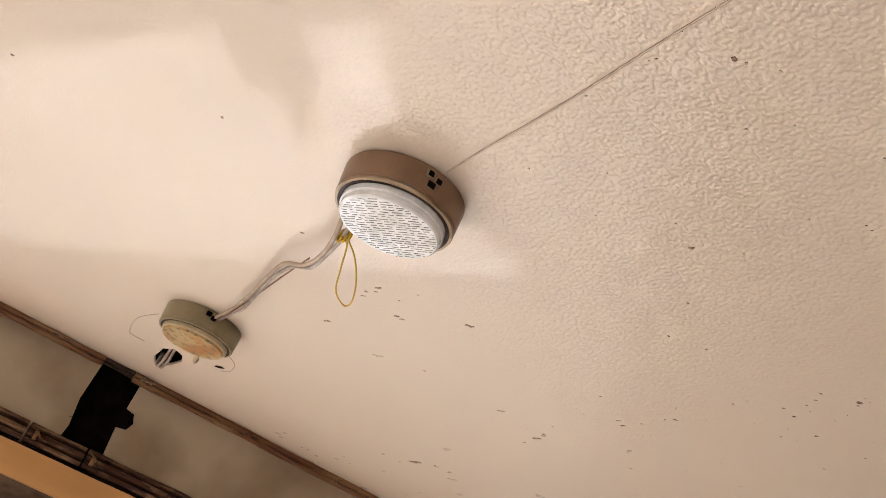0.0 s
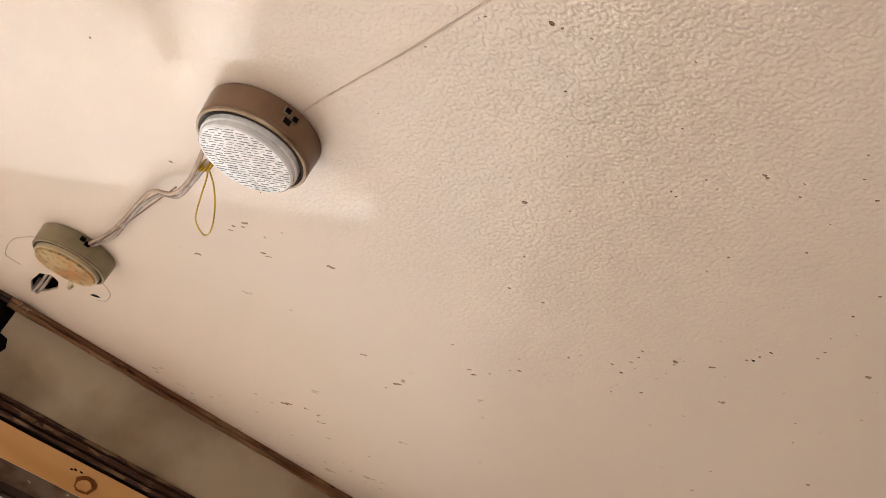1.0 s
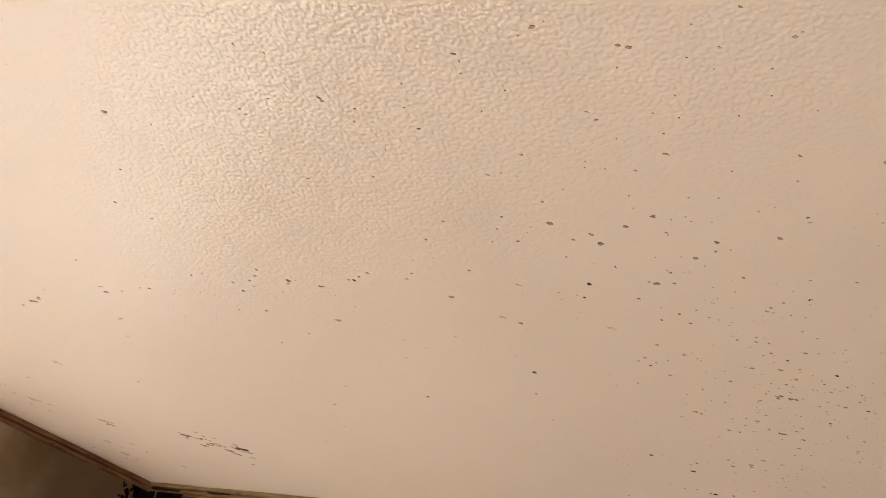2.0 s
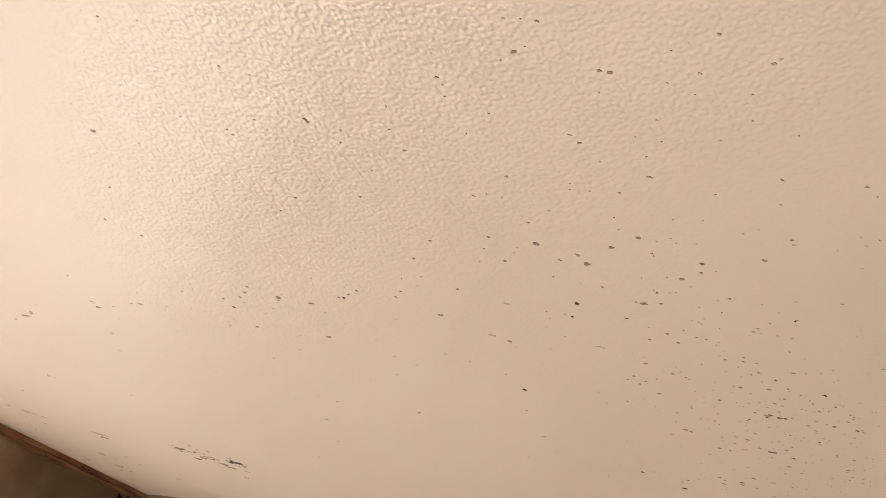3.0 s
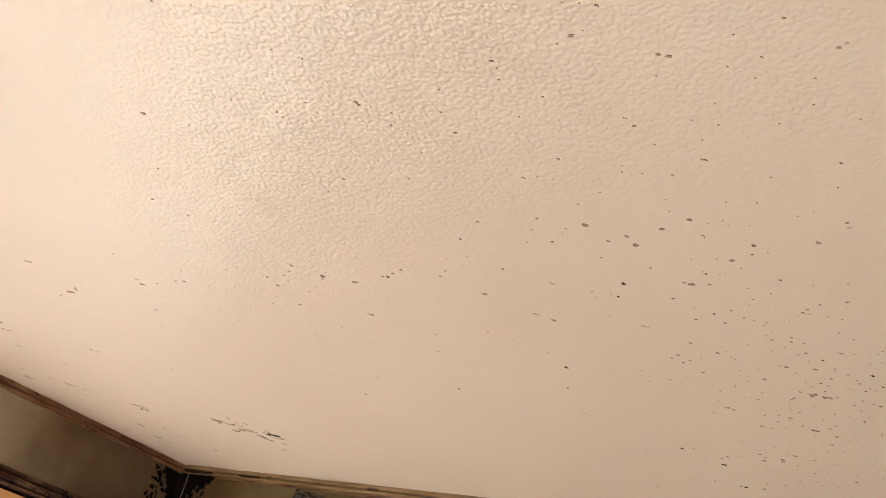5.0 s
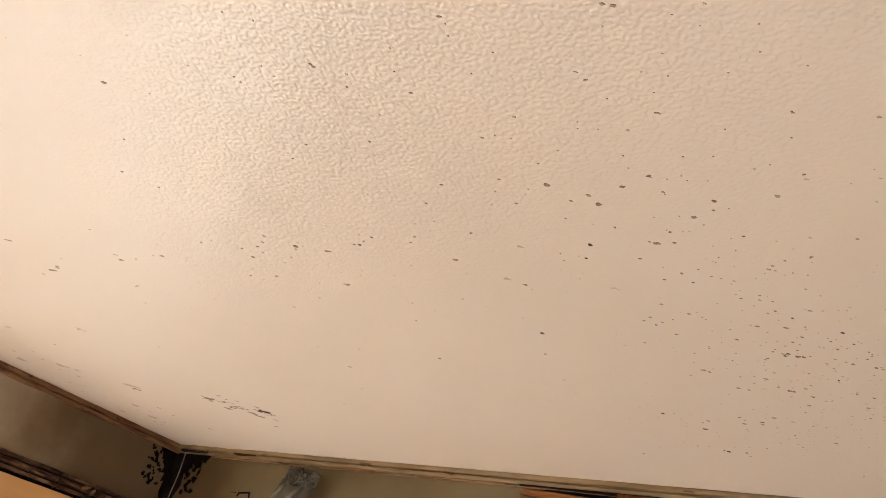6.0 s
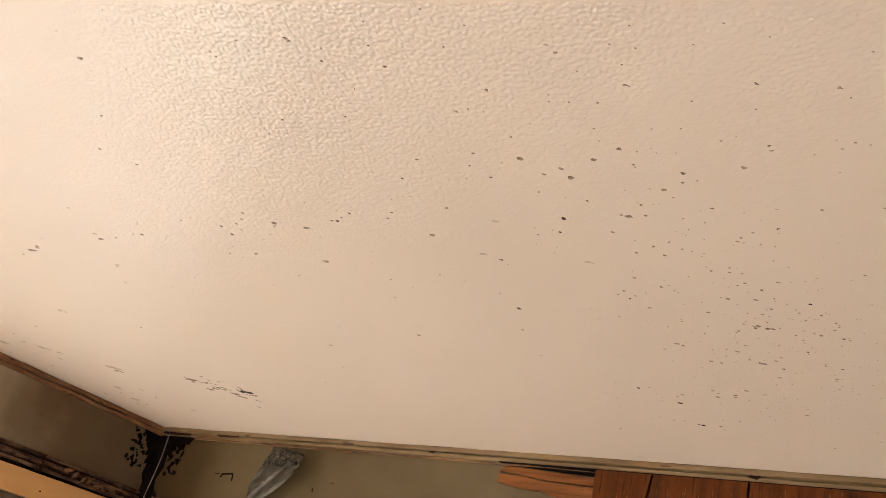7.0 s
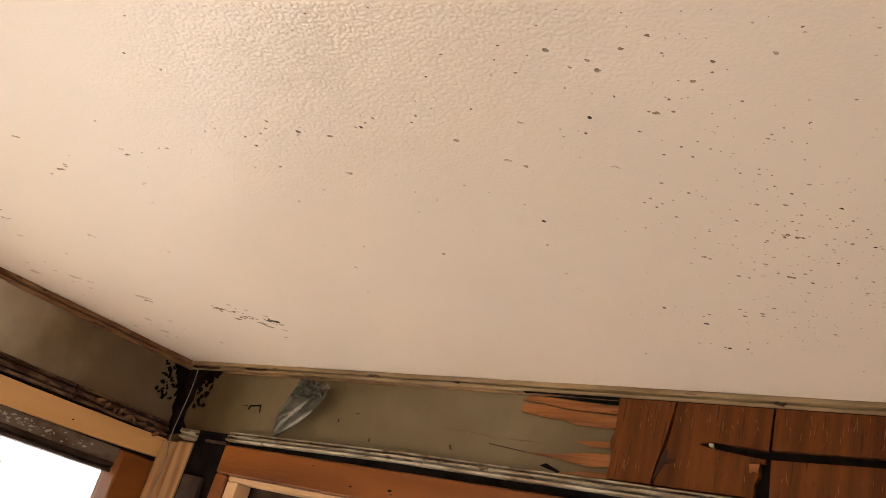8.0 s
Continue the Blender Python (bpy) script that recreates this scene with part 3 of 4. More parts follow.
part("stile", bm, REDWOOD, window2)
# pale wood, lightened further for the light on the frame's inner edge
bm = bmesh.new()
box(bm, 0.179, 2.0195, -0.004, 0.02, 1.793, 1.7995, 0.001)
part("inner_bead", bm, PALEBEAD, window2, "pale wood bead with its lit edge in the colour")
bm = bmesh.new()
box(bm, 0.179, 0.200, -0.004, 0.02, 1.0, 1.7925, 0.001)
part("inner_bead", bm, PALEBEAD, window2, "pale wood bead with its lit edge in the colour")
# board added to close the window; its colour stands for the dark interior
bm = bmesh.new()
box(bm, 0.2, 2.02, 0.022, 0.030, 1.0, 1.80)
part("dark_board", bm, DARKRAIL, window2, "dark board added for the end window's dark interior")
for x, z, r in ((0.40, 1.812, 0.0018), (0.46, 1.815, 0.0024), (0.463, 1.811, 0.0014), (0.60, 1.82, 0.002), (0.33, 1.828, 0.0012)):
    bm = bmesh.new()
    slab(bm, blob(rng, x, z, r, r * 0.5, 0.1, 8, 0.4), "y", -0.0081, 0.0004)
    part("chip", bm, BLACK, window2)
# shade between metal track and top rail, painted as a black strip
bm = bmesh.new()
box(bm, 0.155, 2.05, -0.004, -0.0002, 1.8378, 1.8455)
part("gap_shade", bm, BLACK, window2)

# ---------------------------------------------------------------- split plywood panel
ply = thing("plywood_panel", "split red-brown plywood veneer panel nailed on the wall", "panel", (0, 0, 0))
PT = 0.0075


def sheet(name, outline, mat, at=0.0, thick=PT, label=""):
    b = bmesh.new()
    slab(b, outline, "y", -at, thick)
    return part(name, b, mat, ply, label)


sheet("veneer", [(0.7145, 1.9385), (0.7725, 1.9385), (0.769, 1.912), (0.7665, 1.896), (0.763, 1.880), (0.7605, 1.8605), (0.7165, 1.8605), (0.7175, 1.88),
                 (0.7135, 1.895), (0.716, 1.91)], PLY)
sheet("veneer", [(0.7745, 1.9385), (0.862, 1.9385), (0.862, 1.9015), (0.812, 1.9045), (0.800, 1.9015), (0.812, 1.8985), (0.861, 1.8935), (0.860, 1.8905),
                 (0.8555, 1.8905), (0.857, 1.879), (0.8535, 1.872), (0.8545, 1.8605), (0.7645, 1.8605), (0.7665, 1.878), (0.770, 1.894), (0.7725, 1.912)], PLY)
sheet("veneer", [(0.8640, 1.9385), (1.70, 1.9385), (1.70, 1.884), (1.2, 1.898), (0.95, 1.9045), (0.8645, 1.9025)], PLY)
sheet("veneer", [(0.8655, 1.8935), (0.95, 1.8965), (1.2, 1.888), (1.70, 1.876), (1.70, 1.8605), (0.8675, 1.8605)], PLY, thick=PT + 0.001)
# black sheet gives the splits their shade
sheet("backing", [(0.755, 1.938), (1.69, 1.938), (1.69, 1.861), (0.755, 1.861)], BLACK, at=0.0005, thick=0.0012, label="black sheet painted for the dark behind the splits")
sheet("flap", [(0.768, 1.890), (0.7725, 1.893), (0.773, 1.885), (0.780, 1.8865), (0.781, 1.883), (0.772, 1.880), (0.7625, 1.8625)], CAVITY, at=PT + 0.0002, thick=0.0008)
sheet("flap", [(0.8475, 1.8885), (0.8565, 1.889), (0.8555, 1.8815), (0.852, 1.8825), (0.849, 1.8805)], TORN, at=PT + 0.0002, thick=0.0012)
# torn strips of the face veneer
sheet("torn_strip", [(0.603, 1.930), (0.611, 1.9355), (0.65, 1.934), (0.7135, 1.9305), (0.714, 1.923), (0.66, 1.9245), (0.63, 1.928)], TORN, 0.002, 0.003)
sheet("torn_strip", [(0.604, 1.918), (0.603, 1.927), (0.63, 1.9265), (0.66, 1.923), (0.7145, 1.921), (0.7145, 1.909), (0.672, 1.909), (0.655, 1.913), (0.63, 1.914)],
      TORN, 0.002, 0.003)
sheet("torn_strip", [(0.672, 1.8925), (0.685, 1.8945), (0.7135, 1.896), (0.7135, 1.890), (0.694, 1.889)], TORN, 0.002, 0.002)
sheet("torn_strip", [(0.620, 1.8765), (0.655, 1.8775), (0.685, 1.8825), (0.7145, 1.884), (0.717, 1.8715), (0.69, 1.870), (0.66, 1.8735)], TORN, 0.002, 0.002)
sheet("torn_strip", [(0.662, 1.8605), (0.69, 1.865), (0.7165, 1.866), (0.7165, 1.8605)], TORN, 0.002, 0.002)
sheet("splinter", [(0.638, 1.8655), (0.645, 1.8685), (0.662, 1.8625), (0.66, 1.8605)], BLACK, 0.001, 0.001)
sheet("splinter", [(0.57, 1.882), (0.62, 1.8775), (0.664, 1.875), (0.664, 1.8745), (0.62, 1.8768), (0.57, 1.8812)], CAVITY, 0.0003, 0.0007)
sheet("splinter", [(0.500, 1.8935), (0.57, 1.8895), (0.64, 1.8885), (0.64, 1.888), (0.57, 1.8888), (0.50, 1.8928)], STAINED, 0.0003, 0.0005)
# shade under the trim, put in as a black sheet
sheet("shadow_gap", [(0.60, 1.9395), (2.1, 1.9395), (2.1, 1.9372), (0.72, 1.9372), (0.64, 1.9385)], BLACK, 0.0003, 0.0065, "black sheet painted as shade under the trim")
# black sliver that carries the dark gap on above the torn strip
sheet("splinter", [(0.625, 1.937), (0.66, 1.9385), (0.713, 1.9385), (0.713, 1.933), (0.66, 1.9352)], BLACK, 0.001, 0.001)
# fine upright cracks and raised fibres in the veneer face
crng = random.Random(21)
for name, mat, count, label in (("grain_cracks", CAVITY, 60, "fine dark cracks along the grain"), ("raised_fibres", TORN, 170, "pale raised fibres along the grain")):
    b = bmesh.new()
    for k in range(count):
        x = 0.722 + 0.13 * crng.random() if k % 4 == 0 else min(1.66, 0.872 + abs(crng.gauss(0.0, 0.22)))
        z = (1.908 + 0.026 * crng.random()) if crng.random() < 0.6 else (1.864 + 0.018 * crng.random())
        if 0.752 < x < 0.78:
            continue
        tall, wide = 0.003 + 0.010 * crng.random() ** 2, 0.00010 + 0.00020 * crng.random()
        top = min(z + tall, 1.937 if z > 1.9 else 1.886)
        lean = 0.0006 * crng.gauss(0, 1)
        slab(b, [(x - wide, z + tall * 0.2), (x, z), (x + wide, z + tall * 0.3), (x + lean + wide * 0.6, top - tall * 0.2), (x + lean, top), (x + lean - wide, top - tall * 0.3)],
             "y", -PT - (0.0011 if z < 1.9 else 0.0002), 0.0003)
    part(name, b, mat, ply, label)["kind"] = "stuff"
nail = thing("nail", "bent light metal nail head in the plywood split", "nail", (0.8125, -PT - 0.0005, 1.9015))
bm = bmesh.new()
lathe(bm, [(0, 0.0012), (0.0017, 0.0009), (0.0019, 0), (0.0009, -0.0006), (0.0008, -0.010), (0, -0.012)], 14)
bmesh.ops.rotate(bm, verts=bm.verts, matrix=Matrix.Rotation(radians(78), 3, "X"))
part("head", bm, STEEL, nail)
bm = bmesh.new()
slab(bm, blob(rng, 0.0, 0.0, 0.0022, 0.0016, 0.3, 9, 0.6), "y", 0.0003, 0.001)
part("chipped_wood", bm, IVORY, nail, "chipped pale wood")

# ---------------------------------------------------------------- crumpled tape
bm = bmesh.new()
rows = []
EDGES = [(0.0, 0.247, 1.937, 0.296, 1.933), (0.16, 0.243, 1.926, 0.305, 1.928), (0.36, 0.236, 1.911, 0.300, 1.912), (0.55, 0.2285, 1.896, 0.285, 1.893),
         (0.75, 0.2245, 1.882, 0.264, 1.875), (0.9, 0.2275, 1.868, 0.247, 1.866), (1.0, 0.231, 1.856, 0.234, 1.8555)]
NU, NV = 20, 34
for j in range(NV + 1):
    v = j / NV
    k = max(i for i in range(len(EDGES) - 1) if EDGES[i][0] <= v)
    s = (v - EDGES[k][0]) / (EDGES[k + 1][0] - EDGES[k][0])
    xl, zl, xr, zr = (EDGES[k][c] + (EDGES[k + 1][c] - EDGES[k][c]) * s for c in (1, 2, 3, 4))
    row = []
    for i in range(NU + 1):
        u = i / NU
        crease = 0.004 * abs(math.sin(6.5 * u + 3.1 * v + 0.8)) + 0.009 * abs(noise.noise((u * 2.4 + v * 1.6, v * 3.2, 2.0))) + 0.0012 * abs(noise.noise((u * 8, v * 12, 4.0)))
        if v < 0.34:
            crease += 0.014 * abs(noise.noise((u * 6, v * 11, 6.0))) + 0.008 * max(0, 1 - abs(u - 0.45) * 7)
        lift = 0.0015 + 0.020 * math.sin(math.pi * min(1.0, 0.08 + v * 0.95)) * (0.4 + 0.6 * u) + crease * (0.35 + 0.65 * math.sin(math.pi * min(1, v + 0.1)))
        x, z = xl + (xr - xl) * u, zl + (zr - zl) * u
        row.append(bm.verts.new((x + 1.16 * lift, -lift, z - 0.26 * lift)))
    rows.append(row)
for r0, r1 in zip(rows, rows[1:]):
    for a in range(NU):
        bm.faces.new((r0[a], r0[a + 1], r1[a + 1], r1[a]))
bmesh.ops.solidify(bm, geom=bm.faces[:], thickness=0.0004)
tagged(part("tape_scrap", bm, TAPE), "crumpled silver duct tape scrap peeling off the wall", "tape")
# staples and marks left on the painted band
for pts, name in (([(0.150, 1.8945), (0.160, 1.8945), (0.160, 1.8935), (0.150, 1.8935)], "scratch"),
                  ([(0.163, 1.890), (0.165, 1.895), (0.187, 1.897), (0.190, 1.886), (0.188, 1.886), (0.1855, 1.895), (0.167, 1.893), (0.165, 1.889)], "staple_mark"),
                  ([(0.338, 1.890), (0.340, 1.890), (0.341, 1.8855), (0.339, 1.8855)], "scratch"),
                  ([(0.398, 1.871), (0.3995, 1.871), (0.400, 1.867), (0.3985, 1.867)], "scratch"),
                  ([(0.518, 1.8745), (0.520, 1.8745), (0.523, 1.870), (0.521, 1.870)], "scratch"),
                  ([(0.366, 1.899), (0.371, 1.899), (0.371, 1.898), (0.366, 1.898)], "scratch")):
    bm = bmesh.new()
    slab(bm, pts, "y", -0.0003, 0.0006)
    tagged(part(name, bm, BLACK if name == "staple_mark" else CAVITY), "dark scratch on the khaki wall band", "mark", group="wall marks")
for x0, x1, z in ((0.133, 0.180, 1.9435), (0.505, 0.515, 1.9435), (0.012, 0.078, 1.9415), (0.86, 0.872, 1.943)):
    bm = bmesh.new()
    slab(bm, [(x0, z), (x0 + 0.004, z + 0.0022), (x1 - 0.006, z + 0.0015), (x1, z + 0.002), (x1 - 0.002, z - 0.001), (x0 + 0.01, z - 0.0018)], "y", -0.0056, 0.0012)
    tagged(part("trim_chip", bm, CAVITY), "dark chipped patch in the beige trim", "mark", group="trim chips")

# ---------------------------------------------------------------- the two ceiling lamps
R = 0.0339


FROST = material("white_ribbed_cover", (0.80, 0.80, 0.80), 0.08, 0.0, second=(0.62, 0.63, 0.62), scale=110, spec=1.0)
LENSPLATE = material("groove_shade", (0.16, 0.165, 0.16), 0.2, 0.0, second=(0.40, 0.41, 0.39), scale=300)


def puck(place, lit):
    ob = thing("puck_light",
               "tan round puck light with clear ribbed lens on the ceiling" if lit else "aged olive puck light with rust-stained lens, tied wires",
               "ceiling light", place, group="puck lights")
    body = TANBODY if lit else GREENBODY
    b = bmesh.new()
    lathe(b, [(0, 0), (R, 0), (R + 0.0002, -0.001), (R - 0.0006, -0.0145), (R - 0.0012, -0.0155), (0, -0.0155)], 72)
    part("body", b, body, ob, smooth=False)
    b = bmesh.new()
    lathe(b, [(0, -0.0157), (R - 0.001, -0.0157), (R - 0.0006, -0.0165), (R - 0.0010, -0.0175), (R - 0.0022, -0.0178), (R - 0.0035, -0.0172), (0, -0.0172)], 72)
    part("rim", b, BRASS if lit else body, ob, "thin dull brass rim" if lit else "")
    # dark ring between rim and lens
    b = bmesh.new()
    lathe(b, [(R - 0.0026, -0.0179), (R - 0.0036, -0.0179), (R - 0.0052, -0.0174), (R - 0.0052, -0.0170), (R - 0.0026, -0.0170), (R - 0.0026, -0.0179)], 72)
    part("dark_ring", b, DARKRAIL, ob, "dark ring between rim and lens")
    b = bmesh.new()
    flange = R - 0.0048
    lathe(b, [(0, -0.0174), (flange, -0.0174), (flange, -0.0205), (flange - 0.0008, -0.0212), (0, -0.0212)], 72)
    ring = part("lens_ring", b, FROST if lit else IVORY, ob)
    b = bmesh.new()
    if lit:
        lathe(b, [(0, -0.0214), (flange - 0.001, -0.0214), (flange - 0.001, -0.0240), (flange - 0.002, -0.0249), (0, -0.0249)], 72)
        part("lens", b, FROST, ob, "clear ribbed lens")
        # rows of short moulded grooves, their darkness painted as raised dashes
        r0, n = flange - 0.0024, 25
        for k in range(n):
            off = -r0 + (k + 0.5) * 2 * r0 / n
            half = math.sqrt(r0 * r0 - off * off)
            b = bmesh.new()
            a0 = -half + 0.002 * rng.random()
            while a0 < half - 0.0012:
                a1 = min(half, a0 + 0.002 + 0.006 * rng.random())
                lean = 0.0003 * rng.gauss(0, 1)
                thin = 0.00016 + 0.00016 * rng.random()
                slab(b, [(a0, off - thin * 0.3), (a0 + 0.0004, off + thin), (a1 - 0.0004, off + thin + lean), (a1, off + lean),
                         (a1 - 0.0003, off - thin + lean), (a0 + 0.0003, off - thin)], "z", -0.02478, 0.0003)
                a0 = a1 + 0.0006 + 0.0018 * rng.random()
            bmesh.ops.rotate(b, verts=b.verts, matrix=Matrix.Rotation(radians(35), 3, "Z"))
            part("groove", b, LENSPLATE, ob)
    else:
        lathe(b, [(0, -0.0214), (flange - 0.0016, -0.0214), (flange - 0.0022, -0.0232), (0, -0.0238)], 72)
        part("lens", b, RUSTLENS, ob, "rust-stained yellow lens")
    return ob


big = puck((0.6295, -0.7281, H - 0.0005), True)
small = puck((0.278, -0.726, H - 0.0005), False)
# push-in terminal on the tan lamp's side
b = bmesh.new()
ang = radians(0.5)
for du, dz, w, h in ((-0.0027, -0.0042, 0.0045, 0.0042), (0.0027, -0.0058, 0.0045, 0.0042), (-0.0005, -0.0098, 0.0046, 0.0034)):
    box(b, R - 0.003, R + 0.0006, du - w / 2, du + w / 2, dz - h / 2, dz + h / 2, 0.0004)
bmesh.ops.rotate(b, verts=b.verts, matrix=Matrix.Rotation(ang, 3, "Z"))
terminal = part("terminal", b, TRACKMETAL, big, "small push-in wire terminal")
b = bmesh.new()
for du, dz, w, h in ((-0.0027, -0.0042, 0.0031, 0.0030), (0.0027, -0.0058, 0.0031, 0.0030), (-0.0005, -0.0098, 0.0042, 0.0032)):
    box(b, R + 0.0002, R + 0.0009, du - w / 2, du + w / 2, dz - h / 2, dz + h / 2)
bmesh.ops.rotate(b, verts=b.verts, matrix=Matrix.Rotation(ang, 3, "Z"))
part("terminal_hole", b, BLACK, terminal)
# terminal and screw on the olive lamp
b = bmesh.new()
for du, dz in ((-0.0025, -0.004), (0.0025, -0.006)):
    box(b, R - 0.003, R + 0.0012, du - 0.0023, du + 0.0023, dz - 0.002, dz + 0.002, 0.0005)
bmesh.ops.rotate(b, verts=b.verts, matrix=Matrix.Rotation(radians(-5), 3, "Z"))
part("terminal", b, BLACK, small, "black wire terminal")
# wires from lamp to lamp, tie, cord along the ceiling
link = thing("lamp_wires", "pair of greyed white lamp wires between the lights", "wire", (0.45, -0.73, 1.93))
WIRE = [(0.312, -0.7245, 1.944), (0.3177, -0.723, 1.9455), (0.3579, -0.722, 1.944), (0.4108, -0.7274, 1.9417), (0.4596, -0.733, 1.9395), (0.4943, -0.7343, 1.9377), (0.5105, -0.7264, 1.937), (0.5507, -0.7309, 1.9312), (0.5865, -0.738, 1.928), (0.6, -0.742, 1.932)]
for k in range(2):
    b = bmesh.new()
    tube(b, [Vector(p) - Vector((0.45, -0.73, 1.93)) + Vector((0.0006 * math.sin(i), (0.0012 + 0.0016 * math.sin(i * 0.9) ** 2) * (1 if k else -1), 0.0008 * k))
             for i, p in enumerate(WIRE)], 0.0014, 8)
    part("wire", b, WIREWHITE if k else CORDTAN, link, smooth=True)
b = bmesh.new()
tube(b, [Vector(p) - Vector((0.45, -0.73, 1.93)) for p in [(0.335, -0.7235, 1.9425), (0.40, -0.7245, 1.943), (0.47, -0.728, 1.9405), (0.520, -0.7305, 1.938)]], 0.0005, 6)
part("thin_wire", b, STAINED, link, smooth=True)
tie = thing("wire_tie", "yellow twisted wire tie hanging in a loop", "wire tie", (0.590, -0.735, 1.928))
b = bmesh.new()
tube(b, [Vector(p) - Vector((0.590, -0.735, 1.928)) for p in
         [(0.5905, -0.7348, 1.928), (0.5905, -0.7261, 1.920), (0.5806, -0.7159, 1.912), (0.563, -0.7077, 1.908), (0.553, -0.7079, 1.908), (0.5607, -0.7185, 1.910),
          (0.5774, -0.7265, 1.916), (0.5885, -0.7318, 1.923), (0.5900, -0.7352, 1.929)]], 0.0005, 6)
part("loop", b, YELLOW, tie, smooth=True)
for k in range(3):
    b = bmesh.new()
    tube(b, [(-0.004 + 0.0025 * k + 0.0028 * math.cos(a), 0.0015 * k - 0.0020, 0.001 + 0.0038 * math.sin(a)) for a in [i * 2 * math.pi / 8 for i in range(8)]],
         0.0008, 6, True)
    part("twist", b, YELLOW, tie, smooth=True)
b = bmesh.new()
tube(b, [(0.6645, -0.7245, H - 0.0012), (0.70, -0.7245, H - 0.001), (0.76, -0.7232, H - 0.0011), (0.83, -0.7235, H - 0.0009), (0.95, -0.7225, H - 0.0011), (1.3, -0.7225, H - 0.001),
         (1.9, -0.722, H - 0.001)], 0.00045, 8)
tagged(part("ceiling_cord", b, CORDPALE, smooth=True), "thin tan cord running along the ceiling from the lamp", "cord")
hole_wires = thing("hole_wires", "two white wires coming out of the ceiling hole", "wire", (0.11, -0.712, H))
for k in range(2):
    b = bmesh.new()
    y = 0.004 * k - 0.003
    tube(b, [(0.06, y - 0.004, 0.02), (0.035, y - 0.003, 0.004), (0.01, y, -0.004), (-0.014, y + 0.001, -0.006), (-0.024, y + 0.001, 0.0), (-0.026, y + 0.001, 0.012)], 0.0016, 8)
    part("wire", b, WIREWHITE, hole_wires, smooth=True)
b = bmesh.new()
tube(b, [(0.242, -0.709, 1.937), (0.218, -0.706, 1.934), (0.200, -0.702, 1.936), (0.196, -0.700, 1.9405)], 0.0018, 8)
tagged(part("wire_end", b, IVORY, smooth=True), "short cut wire end beside the olive lamp", "wire")
# frayed fibres at the broken trim
fray = thing("frayed_fibre", "frayed brown fibres sticking out of the broken trim", "fibre", (0.010, -0.702, 1.9445))
for k in range(9):
    b = bmesh.new()
    a = k * 0.7
    tube(b, [(0, 0.0015 * k - 0.006, 0), (0.004 + 0.003 * rng.random(), 0.0015 * k - 0.006 + 0.004 * math.cos(a), 0.002 * math.sin(a)),
             (0.008 + 0.012 * rng.random(), 0.0015 * k - 0.006 + 0.007 * math.cos(a * 1.7), -0.006 * rng.random())], 0.0008, 5)
    part("fibre", b, CORDTAN if k % 2 else STAINED, fray)

# ---------------------------------------------------------------- dirt on the ceiling
# chips, marks and fly dirt, in millimetres: place on the panel and length
soot, specks, mid, faint = (bmesh.new() for k in range(4))
drng = random.Random(11)


def speck(b, x, y, size, thick=0.0003):
    """Small irregular chip of that length, lying along the panel's grain."""
    slab(b, blob(drng, x, y, size * 0.5, size * (0.28 + 0.14 * drng.random()), 0.55 + drng.gauss(0, 0.2), 8, 0.42), "z", H + 0.0001, thick)


def scatter(b, places):
    """Each mark is a chip, the long ones broken into a ragged row."""
    for x, y, size in places:
        x, y, size = x * 0.001, y * 0.001, size * 0.00080
        if size < 0.0034:
            speck(b, x, y, size)
            continue
        for k in (-1, 0, 1):
            u = k * size * 0.32
            speck(b, x + u * 0.8 + drng.gauss(0, size * 0.05), y + u * 0.55 + drng.gauss(0, size * 0.09), size * (0.55 if k == 0 else 0.38))


# black chips
scatter(soot, [(328, -111, 6.0), (355, -157, 26.0), (664, -452, 3.0), (762, -451, 3.0), (768, -454, 2.0), (777, -457, 2.0), (817, -327, 4.0),
               (841, -191, 4.0), (861, -115, 7.1), (862, -162, 4.0), (896, -413, 2.0), (900, -333, 2.0), (905, -426, 4.0), (913, -339, 1.0),
               (931, -340, 1.0), (980, -253, 2.2), (999, -316, 3.2), (1005, -271, 3.0), (1006, -396, 1.0)])
# dark chips, 0.2 to 0.9 m from the side wall
scatter(specks, [(180, -480, 4.1), (209, -457, 17.1), (215, -416, 6.0), (231, -443, 7.1), (232, -428, 4.0), (301, -191, 18.0), (301, -163, 15.0),
               (330, -191, 5.0), (331, -150, 15.0), (333, -142, 13.0), (382, -323, 3.0), (427, -468, 11.0), (488, -648, 6.3), (518, -933, 3.6),
               (530, -469, 6.0), (580, -467, 3.2), (665, -463, 2.2), (704, -290, 3.0), (712, -458, 4.0), (772, -630, 0.0), (810, -596, 1.4),
               (816, -349, 2.0), (829, -701, 3.2), (837, -481, 2.0), (865, -175, 2.0), (871, -179, 3.0), (876, -114, 4.0), (887, -470, 2.0),
               (890, -491, 2.0), (890, -573, 1.0)])
# dark chips, 0.9 to 1.0 m from the side wall
scatter(specks, [(896, -176, 4.0), (910, -180, 4.0), (916, -466, 2.2), (923, -133, 2.0), (925, -408, 2.0), (925, -157, 2.0), (927, -282, 1.4),
               (928, -460, 4.0), (928, -385, 2.0), (938, -569, 1.0), (942, -380, 2.0), (946, -471, 3.2), (947, -236, 7.0), (947, -283, 1.4),
               (950, -432, 1.0), (950, -76, 1.4), (951, -430, 2.0), (958, -382, 1.0), (958, -227, 3.2), (960, -288, 3.2), (961, -476, 3.0),
               (961, -376, 1.0), (963, -291, 3.0), (967, -287, 4.1), (970, -306, 2.2), (970, -286, 3.2), (975, -408, 1.0), (979, -335, 2.2),
               (981, -451, 3.0), (983, -420, 2.0)])
